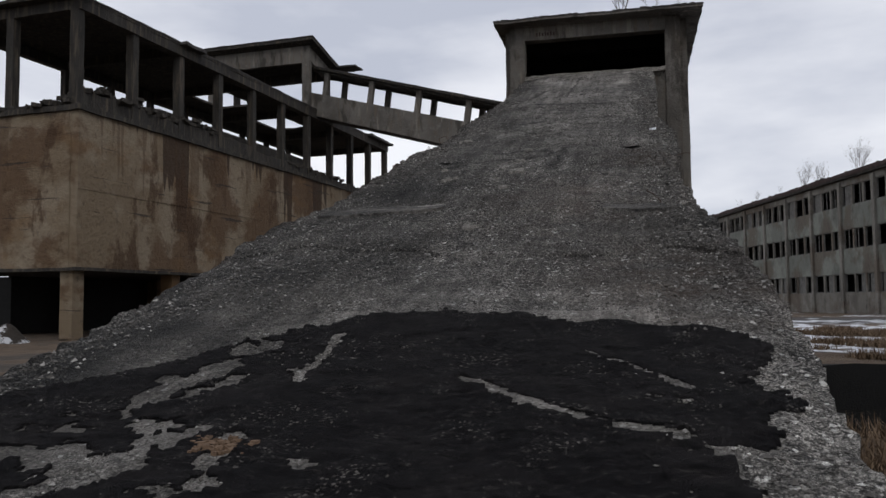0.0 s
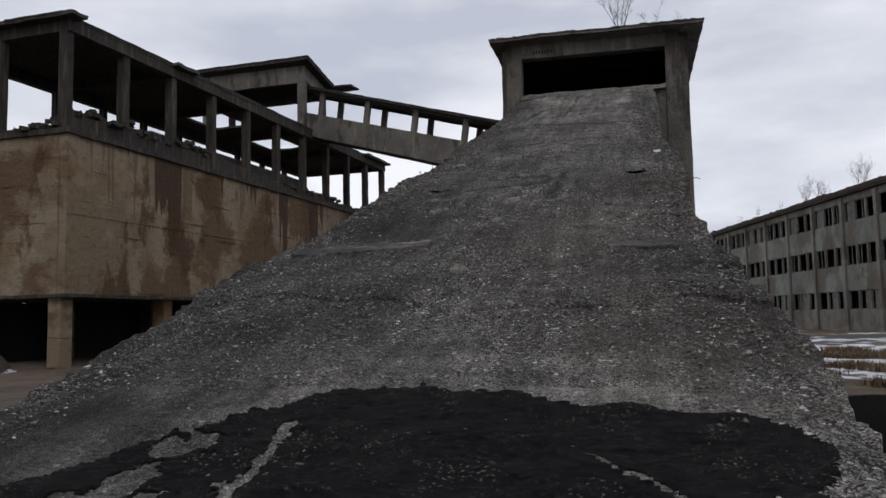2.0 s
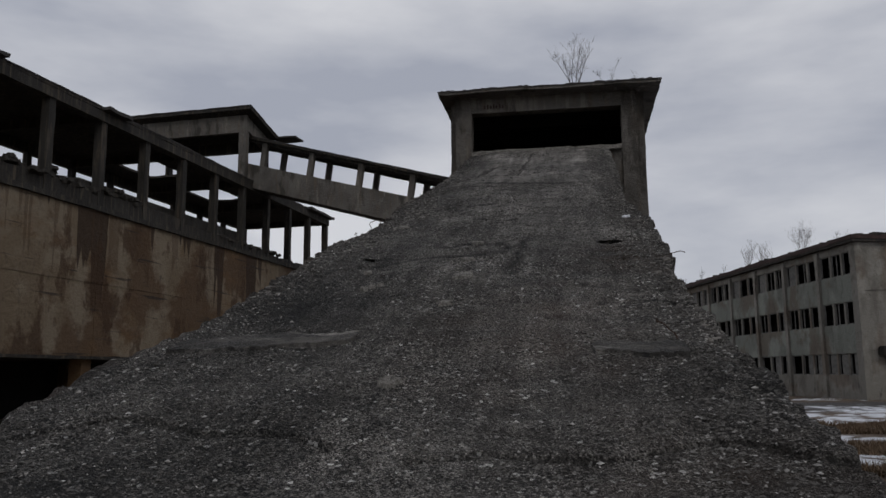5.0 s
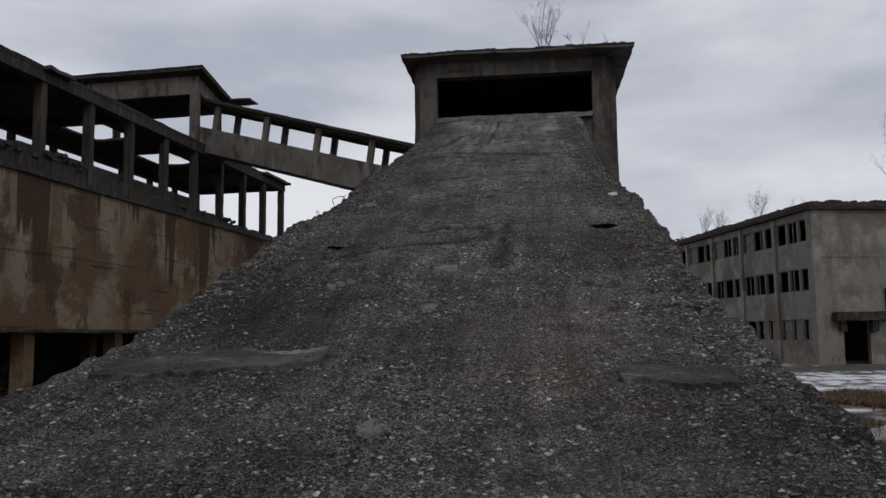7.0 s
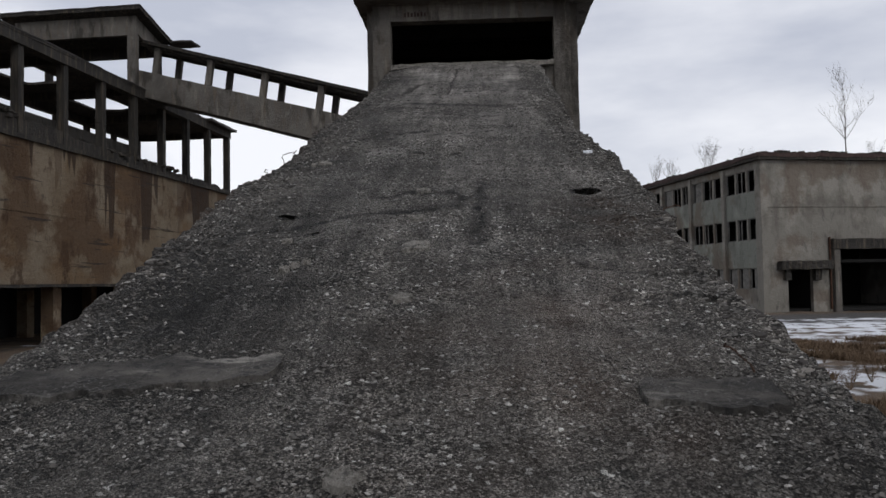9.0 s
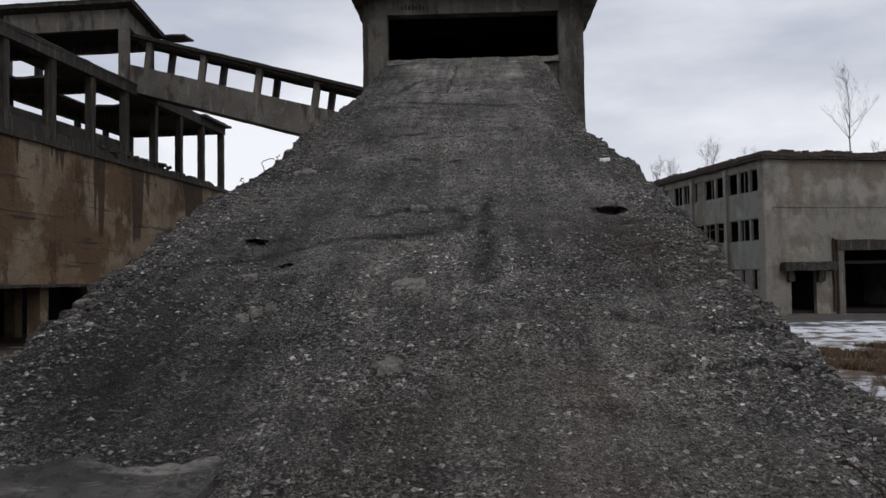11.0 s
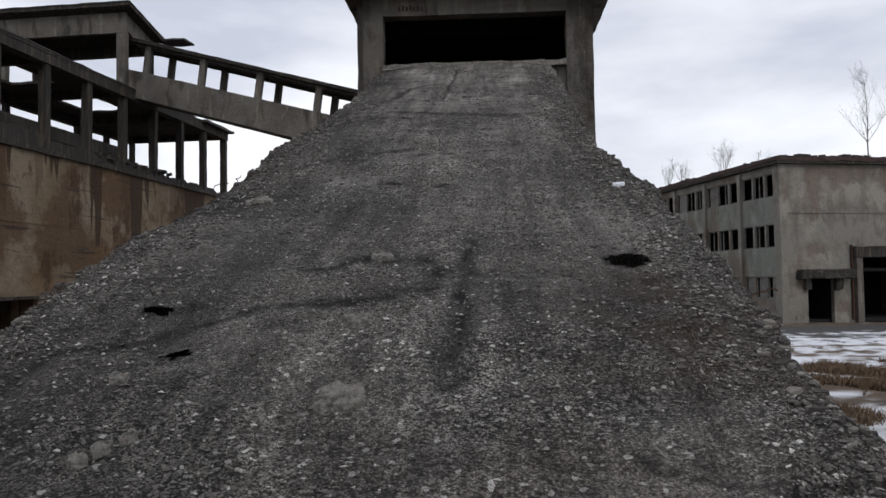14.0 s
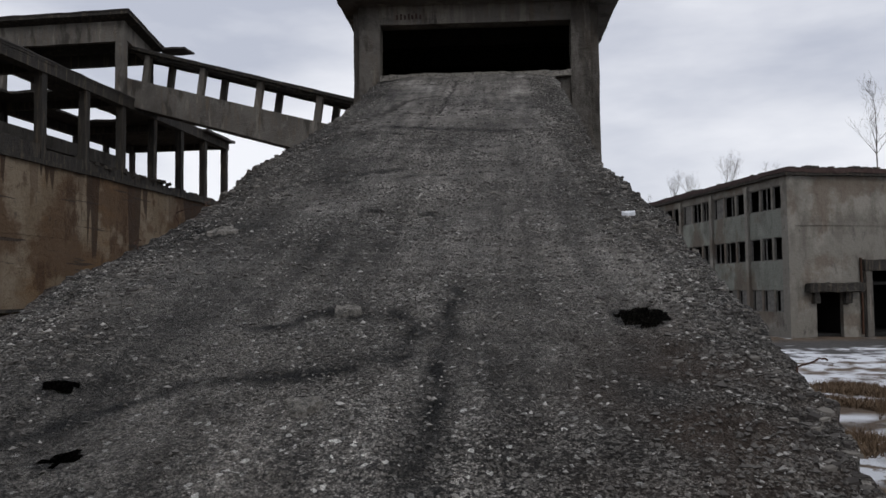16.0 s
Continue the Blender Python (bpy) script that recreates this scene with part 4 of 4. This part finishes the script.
def build_bridge():
    """The inclined conveyor bridge from the penthouse down to the tower."""
    a, b = Vector((-21.6, 54.5, 0)), Vector((-8.5, 52.2, 0))
    head = math.degrees(math.atan2(b.y - a.y, b.x - a.x))
    t = thing("conveyor_bridge", pose(a.x, a.y, 0, 0, 0, head), "roofed inclined concrete conveyor bridge on tilted posts", "bridge")

    def z(u, line):
        return line[0] - line[1] * u

    bottom, rail, head_line, top = (14.97, 0.292), (16.68, 0.278), (18.30, 0.293), (18.46, 0.293)

    def beam(name, v0, v1, lo, hi, mat, label="", u0=-1.7, u1=21.0, up=0.0):
        bm = bmesh.new()
        n = 44
        rows = []
        for i in range(n + 1):
            u = u0 + (u1 - u0) * i / n
            j = 0.03 * noise.noise(Vector((u * 1.7, v0, lo[0])))
            zl, zh = z(u, lo) + j, z(u, hi) + up - j
            rows.append([bm.verts.new(q) for q in ((u, v0, zl), (u, v1, zl), (u, v1, zh), (u, v0, zh))])
        for p, q in zip(rows, rows[1:]):
            for k in range(4):
                bm.faces.new((p[k], p[(k + 1) % 4], q[(k + 1) % 4], q[k]))
        bm.faces.new(rows[0][::-1])
        bm.faces.new(rows[-1])
        return part(name, bm, mat, t, label)

    for v in (0.0, 2.6):
        beam("side_girder", v - 0.15, v + 0.15, bottom, rail, GREY)
        beam("top_rail", v - 0.12, v + 0.12, head_line, top, DARK, up=-0.01)
        for k in range(6):
            u = -0.07 + 3.73 * k
            h = z(u, head_line) - z(u, rail)
            bm = bmesh.new()
            rough_box(bm, (-0.19, v - 0.14, 0), (0.19, v + 0.14, 1), 0.4, 0.012)
            for q in bm.verts:
                q.co = Vector((u + q.co.x + 0.22 * q.co.z, q.co.y, z(u + q.co.x, rail) - 0.02 + q.co.z * (h + 0.04)))
            part("post", bm, GREY, t)
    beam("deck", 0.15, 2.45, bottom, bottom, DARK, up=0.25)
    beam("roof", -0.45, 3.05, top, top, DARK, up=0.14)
    beam("roof_felt", -0.48, 3.08, (top[0] + 0.145, top[1]), (top[0] + 0.145, top[1]), ROOFING, "dark roof felt", up=0.05)


build_bridge()


# ---- three-storey works building ----
def build_works():
    t = thing("works_building", pose(21.96, 70.0, -0.1, 0, 0, 12.8), "derelict three-storey plastered works building with broken windows", "building")
    bays, pitch, deep = 10, 6.05, 16.0
    rows = ((1.95, 3.68), (5.98, 7.82), (10.0, 11.85))
    long = bays * pitch - 0.4
    bands = (-0.3, 1.95), (3.68, 5.98), (7.82, 10.0), (11.85, 12.45)
    for b in range(bays):
        v0 = -0.4 + b * pitch + 0.02 if b else 0.42
        v1 = -0.4 + (b + 1) * pitch - 0.02
        for k, (z0, z1) in enumerate(bands):
            box_part("spandrel", (0.0, v0, z0), (0.3, v1, z1), GREEN if 0 < k < 3 else PLASTER, t, cell=1.5, wear=0.02)
        if b < bays - 1:
            box_part("pilaster", (-0.22, v1 - 0.2, -0.3), (-0.002, v1 + 0.24, 12.3), PLASTER, t, cell=1.0, wear=0.02)
        inner0, inner1 = v0 + 0.2, v1 - 0.2
        w = (inner1 - inner0 - 0.5) / 3
        for z0, z1 in rows:
            for m in range(4):
                a = (v0, inner0 + w, inner0 + 2 * w + 0.25, inner1)[m]
                e = (inner0, inner0 + w + 0.25, inner0 + 2 * w + 0.5, v1)[m]
                box_part("mullion", (0.03, a, z0 + 0.003), (0.26, e, z1 - 0.003), PLASTER, t, cell=1.0, wear=0.015)
            for m in range(3):
                a = inner0 + m * (w + 0.25)
                r = random.Random(b * 31 + m * 7 + int(z0))
                win = None
                bm = bmesh.new()
                rough_box(bm, (0.12, a + 0.003, z0 + 0.003), (0.2, a + 0.08, z1 - 0.003), 2, 0)
                rough_box(bm, (0.12, a + w - 0.08, z0 + 0.003), (0.2, a + w - 0.003, z1 - 0.003), 2, 0)
                rough_box(bm, (0.12, a + 0.08, z0 + 0.003), (0.2, a + w - 0.08, z0 + 0.08), 2, 0)
                rough_box(bm, (0.12, a + 0.08, z1 - 0.08), (0.2, a + w - 0.08, z1 - 0.003), 2, 0)
                if r.random() < 0.55:
                    c = a + w * r.choice((0.33, 0.5, 0.66))
                    rough_box(bm, (0.13, c - 0.05, z0 + 0.08), (0.19, c + 0.05, z1 - 0.08), 2, 0)
                win = part("window_frame", bm, FRAME, t)
                if r.random() < 0.3:
                    box_part("board", (0.15, a + 0.09, z0 + 0.09), (0.18, a + w * r.uniform(0.4, 0.9), z1 - 0.09), FRAME, win, "grey board closing part of the window", 1.5, 0.01)
    # inside: added floors, rear wall and cross walls; near-black ones carry the rooms' shade
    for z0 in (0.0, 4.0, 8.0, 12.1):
        box_part("floor_slab", (0.31, 0.45, z0), (deep - 0.3, long - 0.1, z0 + 0.25), INNER_SHADE, t, cell=4)
    box_part("corridor_wall", (5.0, 0.45, 0.25), (5.2, long, 12.1), INNER_SHADE, t, cell=3)
    box_part("added_rear_wall", (deep - 0.3, 0.4, -0.3), (deep, long, 12.45), PLASTER, t, cell=3)
    box_part("far_wall", (0.3, long, -0.3), (deep, long + 0.3, 12.45), PLASTER, t, cell=3)
    # end wall with a door and a wide gate
    for lo, hi in (((0.0, -0.3), (2.15, 12.45)), ((2.15, 3.5), (4.4, 12.45)), ((4.4, -0.3), (6.6, 12.45)), ((6.6, 5.1), (13.0, 12.45)), ((13.0, -0.3), (deep, 12.45))):
        box_part("end_wall", (lo[0] + 0.002, -0.002, lo[1]), (hi[0] - 0.002, 0.4 if lo[0] else -0.001 + 0.4, hi[1]), PLASTER, t, cell=0.9, wear=0.012)
    box_part("corner_pilaster", (-0.10, -0.10, -0.3), (-0.003, 0.75, 12.45), PLASTER, t, cell=0.5, wear=0.03)
    box_part("corner_pilaster", (0.0, -0.10, -0.3), (0.5, -0.004, 12.45), PLASTER, t, cell=0.5, wear=0.03)
    box_part("door_canopy", (1.2, -0.8, 3.5), (5.8, -0.004, 4.15), DARK, t, "dark crumbling canopy slab over the door", 0.25, 0.12)
    for u0, u1 in ((1.7, 2.2), (4.36, 4.9)):
        box_part("door_bracket", (u0, -0.45, 2.6), (u1, -0.004, 3.5), DARK, t, "dark crumbled bracket under the canopy", 0.2, 0.1)
    box_part("gate_lintel", (6.0, -0.5, 5.1), (deep, -0.004, 5.95), DARK, t, "dark weathered gate lintel", 0.5, 0.05)
    box_part("gate_post", (6.15, -0.4, -0.3), (6.7, -0.004, 5.1), GREY, t, cell=0.6, wear=0.04)
    box_part("downpipe", (5.86, -0.22, 0.2), (5.98, -0.08, 6.1), RUST, t, "rusty downpipe", 1, 0.01)
    # added walls behind door and gate, the hall's shade in their near-black colour
    box_part("hall_wall", (1.0, 6.0, 0.25), (5.0, 6.2, 4.0), INNER_SHADE, t, cell=2)
    box_part("hall_wall", (5.2, 9.0, 0.25), (deep - 0.3, 9.2, 8.0), INNER_SHADE, t, cell=2)
    box_part("string_course", (0.3, -0.06, 8.6), (deep, -0.003, 8.85), PLASTER, t, cell=1, wear=0.02)
    roof = box_part("cornice", (-0.45, -0.45, 12.452), (deep + 0.3, long + 0.5, 12.66), DARK, t, "dark weathered roof cornice", 0.5, 0.06)
    box_part("coping", (-0.5, -0.5, 12.665), (deep + 0.3, long + 0.5, 13.0), COPING, roof, "rusty brown roof edge", 0.4, 0.09)
    rng = random.Random(31)
    bm = bmesh.new()
    for k in range(150):
        r = rng.uniform(0.08, 0.22)
        u, v = (rng.uniform(0, deep), rng.uniform(-0.3, 0.6)) if k < 80 else (rng.uniform(-0.3, 0.5), rng.uniform(0, long))
        rough_box(bm, (u - r, v - r, 12.95), (u + r * 1.6, v + r, 13.0 + r * 0.9), 0.2, 0.07, 5)
    tagged(part("roof_rubble", bm, DARK, roof, "mossy rubble along the roof edge"), kind="stuff")
    return t


build_works()


# ---- ground ----
def ground_z(x, y):
    z = -0.1 + 0.12 * noise.noise(Vector((x * 0.11, y * 0.11, 0)))
    if abs(x) < 60 and -20 < y < 90:
        z += 0.06 * noise.noise(Vector((x * 0.7, y * 0.7, 2)))
    # the sunken pit beside the ramp
    if 1.6 < x < 8.1 and 10.1 < y < 18.7:
        z = -2.6
    return z


def build_ground():
    def axis(lo, hi, fine_lo, fine_hi, step):
        mid = list(np.arange(fine_lo, fine_hi, step))
        out, d = [], step
        p = fine_lo
        while p > lo:
            d *= 1.35
            p -= d
            out.insert(0, max(p, lo))
        tail, d, p = [], step, mid[-1]
        while p < hi:
            d *= 1.35
            p += d
            tail.append(min(p, hi))
        return out + mid + tail

    xs, ys = axis(-900, 900, -40, 40, 0.45), axis(-900, 900, -12, 78, 0.45)
    verts, snow, paved = [], [], []
    for y in ys:
        for x in xs:
            verts.append((x, y, ground_z(x, y)))
            road = max(0.0, 1 - abs(y - 57 - 0.1 * x) / 9.0) if x > 2 else 0.0
            s = noise.noise(Vector((x * 0.22, y * 0.16, 60))) + 0.5 * noise.noise(Vector((x * 0.9, y * 0.7, 61))) + 0.25 * noise.noise(Vector((x * 2.3, y * 2.3, 62)))
            s += 0.55 if 41 < y < 49 and x > 4 else 0.36 if 24 < y < 41 and x > 9.5 else (0.14 if 20 < y < 60 and x > 3 else -0.14)
            if x < -6:
                s -= 0.5
            if y < 20 and x < 8:
                s -= 0.45
            snow.append(max(0.0, min(1.0, (s - 0.12) * 7)))
            paved.append(min(1.0, road * 3))
    w = len(xs)
    faces = [(j * w + i, j * w + i + 1, (j + 1) * w + i + 1, (j + 1) * w + i) for j in range(len(ys) - 1) for i in range(w - 1)]
    ob = raw("ground", verts, faces, GROUND, smooth=True)
    for key, vals in (("snow", snow), ("paved", paved)):
        ob.data.attributes.new(key, "FLOAT", "POINT").data.foreach_set("value", vals)
    tagged(ob, "brown winter ground with old snow patches and wet paving", "ground", kind="structure")


build_ground()


def build_grass():
    rng = random.Random(9)
    verts, faces = [], []
    while len(faces) < 60000:
        x, y = rng.uniform(0.9, 22), rng.uniform(1, 50)
        if (noise.noise(Vector((x * 0.35, y * 0.3, 70))) < 0.10 and y > 10) or x > 2 + y * 0.40 or y > 42 or (1.5 < x < 8.2 and 10 < y < 18.9):
            continue
        z = ground_z(x, y)
        for _ in range(7):
            px, py = x + rng.gauss(0, 0.13), y + rng.gauss(0, 0.13)
            h, a, lean = rng.uniform(0.06, 0.30), rng.uniform(0, 6.28), rng.uniform(0.05, 0.35)
            dx, dy = math.cos(a), math.sin(a)
            b = len(verts)
            wd = 0.008 + 0.0004 * y
            verts += [(px - dy * wd, py + dx * wd, z - 0.02), (px + dy * wd, py - dx * wd, z - 0.02), (px + dx * lean, py + dy * lean, z + h)]
            faces.append((b, b + 1, b + 2))
    ob = raw("dry_grass", verts, faces, GRASS)
    tagged(ob, "tufts of dry brown winter grass on the ground", "grass", kind="stuff")


build_grass()


# ---- bare trees and shrubs ----
def bare_tree(name, x, y, z, height, seed, label, category, group, spread=0.5, stems=1, bark=None):
    rng = random.Random(seed)
    wood, crown = ([], []), ([], [])

    def grow(p, d, length, r, level):
        n = 7 if level == 0 else 4
        pts, q = [p], p
        for i in range(n):
            d = (d + Vector((rng.gauss(0, 0.07), rng.gauss(0, 0.07), rng.gauss(0.05, 0.05)))).normalized()
            q = q + d * (length / n)
            pts.append(q)
        radii = [r * (1 - 0.75 * i / n) for i in range(n + 1)]
        tube(*(wood if level == 0 else crown), pts, radii, 5 if level < 2 else 3)
        if level >= 3:
            return
        for k in range((16 if stems == 1 else 8) if level == 0 else rng.randint(4, 7)):
            i = rng.randint(2 if level == 0 else 1, n)
            a = rng.uniform(0, 6.28)
            side = Vector((math.cos(a), math.sin(a), rng.uniform(0.3, 1.0)))
            share = rng.uniform(0.25, 0.42) * (1.25 - 0.6 * i / n) if level == 0 else rng.uniform(0.4, 0.65)
            grow(pts[i], (d * 0.6 + side * spread * 1.4).normalized(), length * share, max(radii[i] * 0.5, height * 0.0008), level + 1)

    for s in range(stems):
        a = rng.uniform(0, 6.28)
        lean = 0.03 if stems == 1 else 0.5
        grow(Vector((0, 0, 0)), Vector((math.cos(a) * lean, math.sin(a) * lean, 1)).normalized(), height * rng.uniform(0.85, 0.95), height * 0.009, 0)
    t = thing(name, pose(x, y, z), label, category, group)
    raw("trunk", *wood, bark or BARK, t)
    raw("crown", *crown, bark or BARK, t)
    return t


B12 = radians(12.8)


def works_point(u, v):
    return 21.96 + u * math.cos(B12) - v * math.sin(B12), 70 + u * math.sin(B12) + v * math.cos(B12)


for k, (x, y, h, stems) in enumerate(((31.5, 76.0, 7.3, 1), (22.1, 85.0, 3.5, 5), (19.4, 89.7, 2.7, 4), (18.4, 92.5, 2.5, 5), (23.9, 80.5, 2.2, 2), (34.5, 77.0, 2.0, 3))):
    bare_tree("bare_tree", x, y, 12.95, h, 100 + k, "leafless young birch growing on the works building roof", "tree", "trees on the works building", 0.42 if stems == 1 else 0.6, stems)
for k, (v, h) in enumerate(((16, 1.0), (21, 1.3), (27, 1.1), (34, 1.5), (40, 1.2))):
    x, y = works_point(0.8, v)
    bare_tree("roof_sapling", x, y, 13.0, h, 200 + k, "thin bare sapling on the roof edge", "shrub", "saplings on roofs", 0.6, 2)
bare_tree("roof_shrub", -0.12, 26.7, 10.85, 1.55, 301, "leafless many-stemmed shrub on the tower roof", "shrub", "", 0.6, 6)
bare_tree("roof_sapling", 0.93, 26.7, 10.85, 0.85, 302, "thin bare sapling on the tower roof", "shrub", "saplings on roofs", 0.5, 2)
bare_tree("roof_sapling", 1.71, 26.7, 10.85, 0.5, 303, "thin bare sapling on the tower roof", "shrub", "saplings on roofs", 0.5, 1)


def snow_heap(x, y, w, h, seed, label):
    verts, faces = [], []
    n, m = 28, 10
    for j in range(m + 1):
        for i in range(n):
            a, r = 2 * math.pi * i / n, j / m
            px, py = x + w * r * math.cos(a), y + w * 0.8 * r * math.sin(a)
            verts.append((px, py, ground_z(px, py) - 0.06 + h * (1 - r * r) * (1 + 0.8 * noise.noise(Vector((px * 1.2, py * 1.2, seed))))))
    for j in range(m):
        for i in range(n):
            faces.append((j * n + i, j * n + (i + 1) % n, (j + 1) * n + (i + 1) % n, (j + 1) * n + i)[::-1])
    ob = raw("snow_mound", verts, faces, DIRTY, smooth=True)
    tagged(ob, label, "snow mound", "mounds of snow")


snow_heap(-27.4, 29.0, 2.2, 0.75, 1, "dirty snow-covered heap below the raised building")


def build_clump():
    rng = random.Random(15)
    bm = bmesh.new()
    for _ in range(110):
        x, y, r = -1.43 + rng.gauss(0, 0.06), 2.60 + rng.gauss(0, 0.035), rng.uniform(0.004, 0.013)
        z = ramp_z(x, y) + 0.005
        rough_box(bm, (x - r, y - r, z - r), (x + r, y + r, z + r * 0.9), r, r * 0.6, 30)
    tagged(part("rubble_clump", bm, RUSTY, None), "rusty brown clump of crumbled rubble on the bitumen", "rubble", kind="stuff")


RUSTY = make_plain("rusty_rubble", (0.13, 0.085, 0.055), 0.9, 0.0, 0.6)
build_clump()

for k, (x, y, h) in enumerate(((8.4, 25.2, 0.9), (9.8, 27.0, 1.0), (11.6, 28.5, 0.9), (10.6, 32.0, 0.8), (7.2, 23.0, 0.7), (12.8, 33.5, 0.8), (13.8, 30.5, 0.9), (6.2, 21.4, 0.7))):
    bare_tree("dry_bush", x, y, ground_z(x, y) - 0.05, h, 400 + k, "low tangled brown winter bush on snowy ground", "bush", "bushes beside the ramp", 0.9, 9, GRASS)


def build_pit():
    """A dark concrete pit in the ground beside the ramp."""
    t = thing("pit_lining", pose(0, 0, 0), "dark sunken concrete pit beside the ramp", "pit", kind="structure")
    x0, x1, y0, y1 = 1.7, 8.0, 10.2, 18.6
    # the lining's near-black colour holds the pit's shade
    box_part("pit_wall", (x0, y1, -2.4), (x1, y1 + 0.3, 0.05), PIT_SHADE, t, cell=0.6, wear=0.05)
    box_part("pit_wall", (x0, y0 - 0.3, -2.4), (x1, y0, -0.1), PIT_SHADE, t, cell=0.6, wear=0.05)
    box_part("pit_wall", (x0 - 0.3, y0 - 0.3, -2.4), (x0, y1 + 0.3, -0.1), PIT_SHADE, t, cell=0.6, wear=0.05)
    box_part("pit_wall", (x1, y0 - 0.3, -2.4), (x1 + 0.3, y1 + 0.3, -0.05), PIT_SHADE, t, cell=0.6, wear=0.05)
    box_part("pit_floor", (x0, y0, -2.4), (x1, y1, -2.2), PIT_SHADE, t, cell=1.0, wear=0.05)


build_pit()

# bent reinforcing wires sticking out of the broken ramp edge
for k, (x, y) in enumerate(((0.66, 11.3), (0.30, 8.02), (-3.42, 14.4), (-3.45, 15.2), (-3.40, 13.6))):
    rng = random.Random(k + 60)
    p, d = Vector((x, y, ramp_z(x, y) - 0.02)), Vector((0.4 if x > 0 else -0.3, 0.2, 0.8))
    pts = [p.copy()]
    for _ in range(9):
        d = (d + Vector((rng.gauss(0, 0.35), rng.gauss(0, 0.35), rng.gauss(-0.25, 0.2)))).normalized()
        p = p + d * 0.03
        p.z = max(p.z, ramp_z(min(0.6, max(-3.3, p.x)), p.y) + 0.005)
        pts.append(p.copy())
    wv, wf = [], []
    tube(wv, wf, pts, [0.005] * len(pts), 5)
    tagged(raw("bent_wire", wv, wf, RUST), "bent rusty reinforcing wire at the broken ramp edge", "wire", "wires on the ramp")
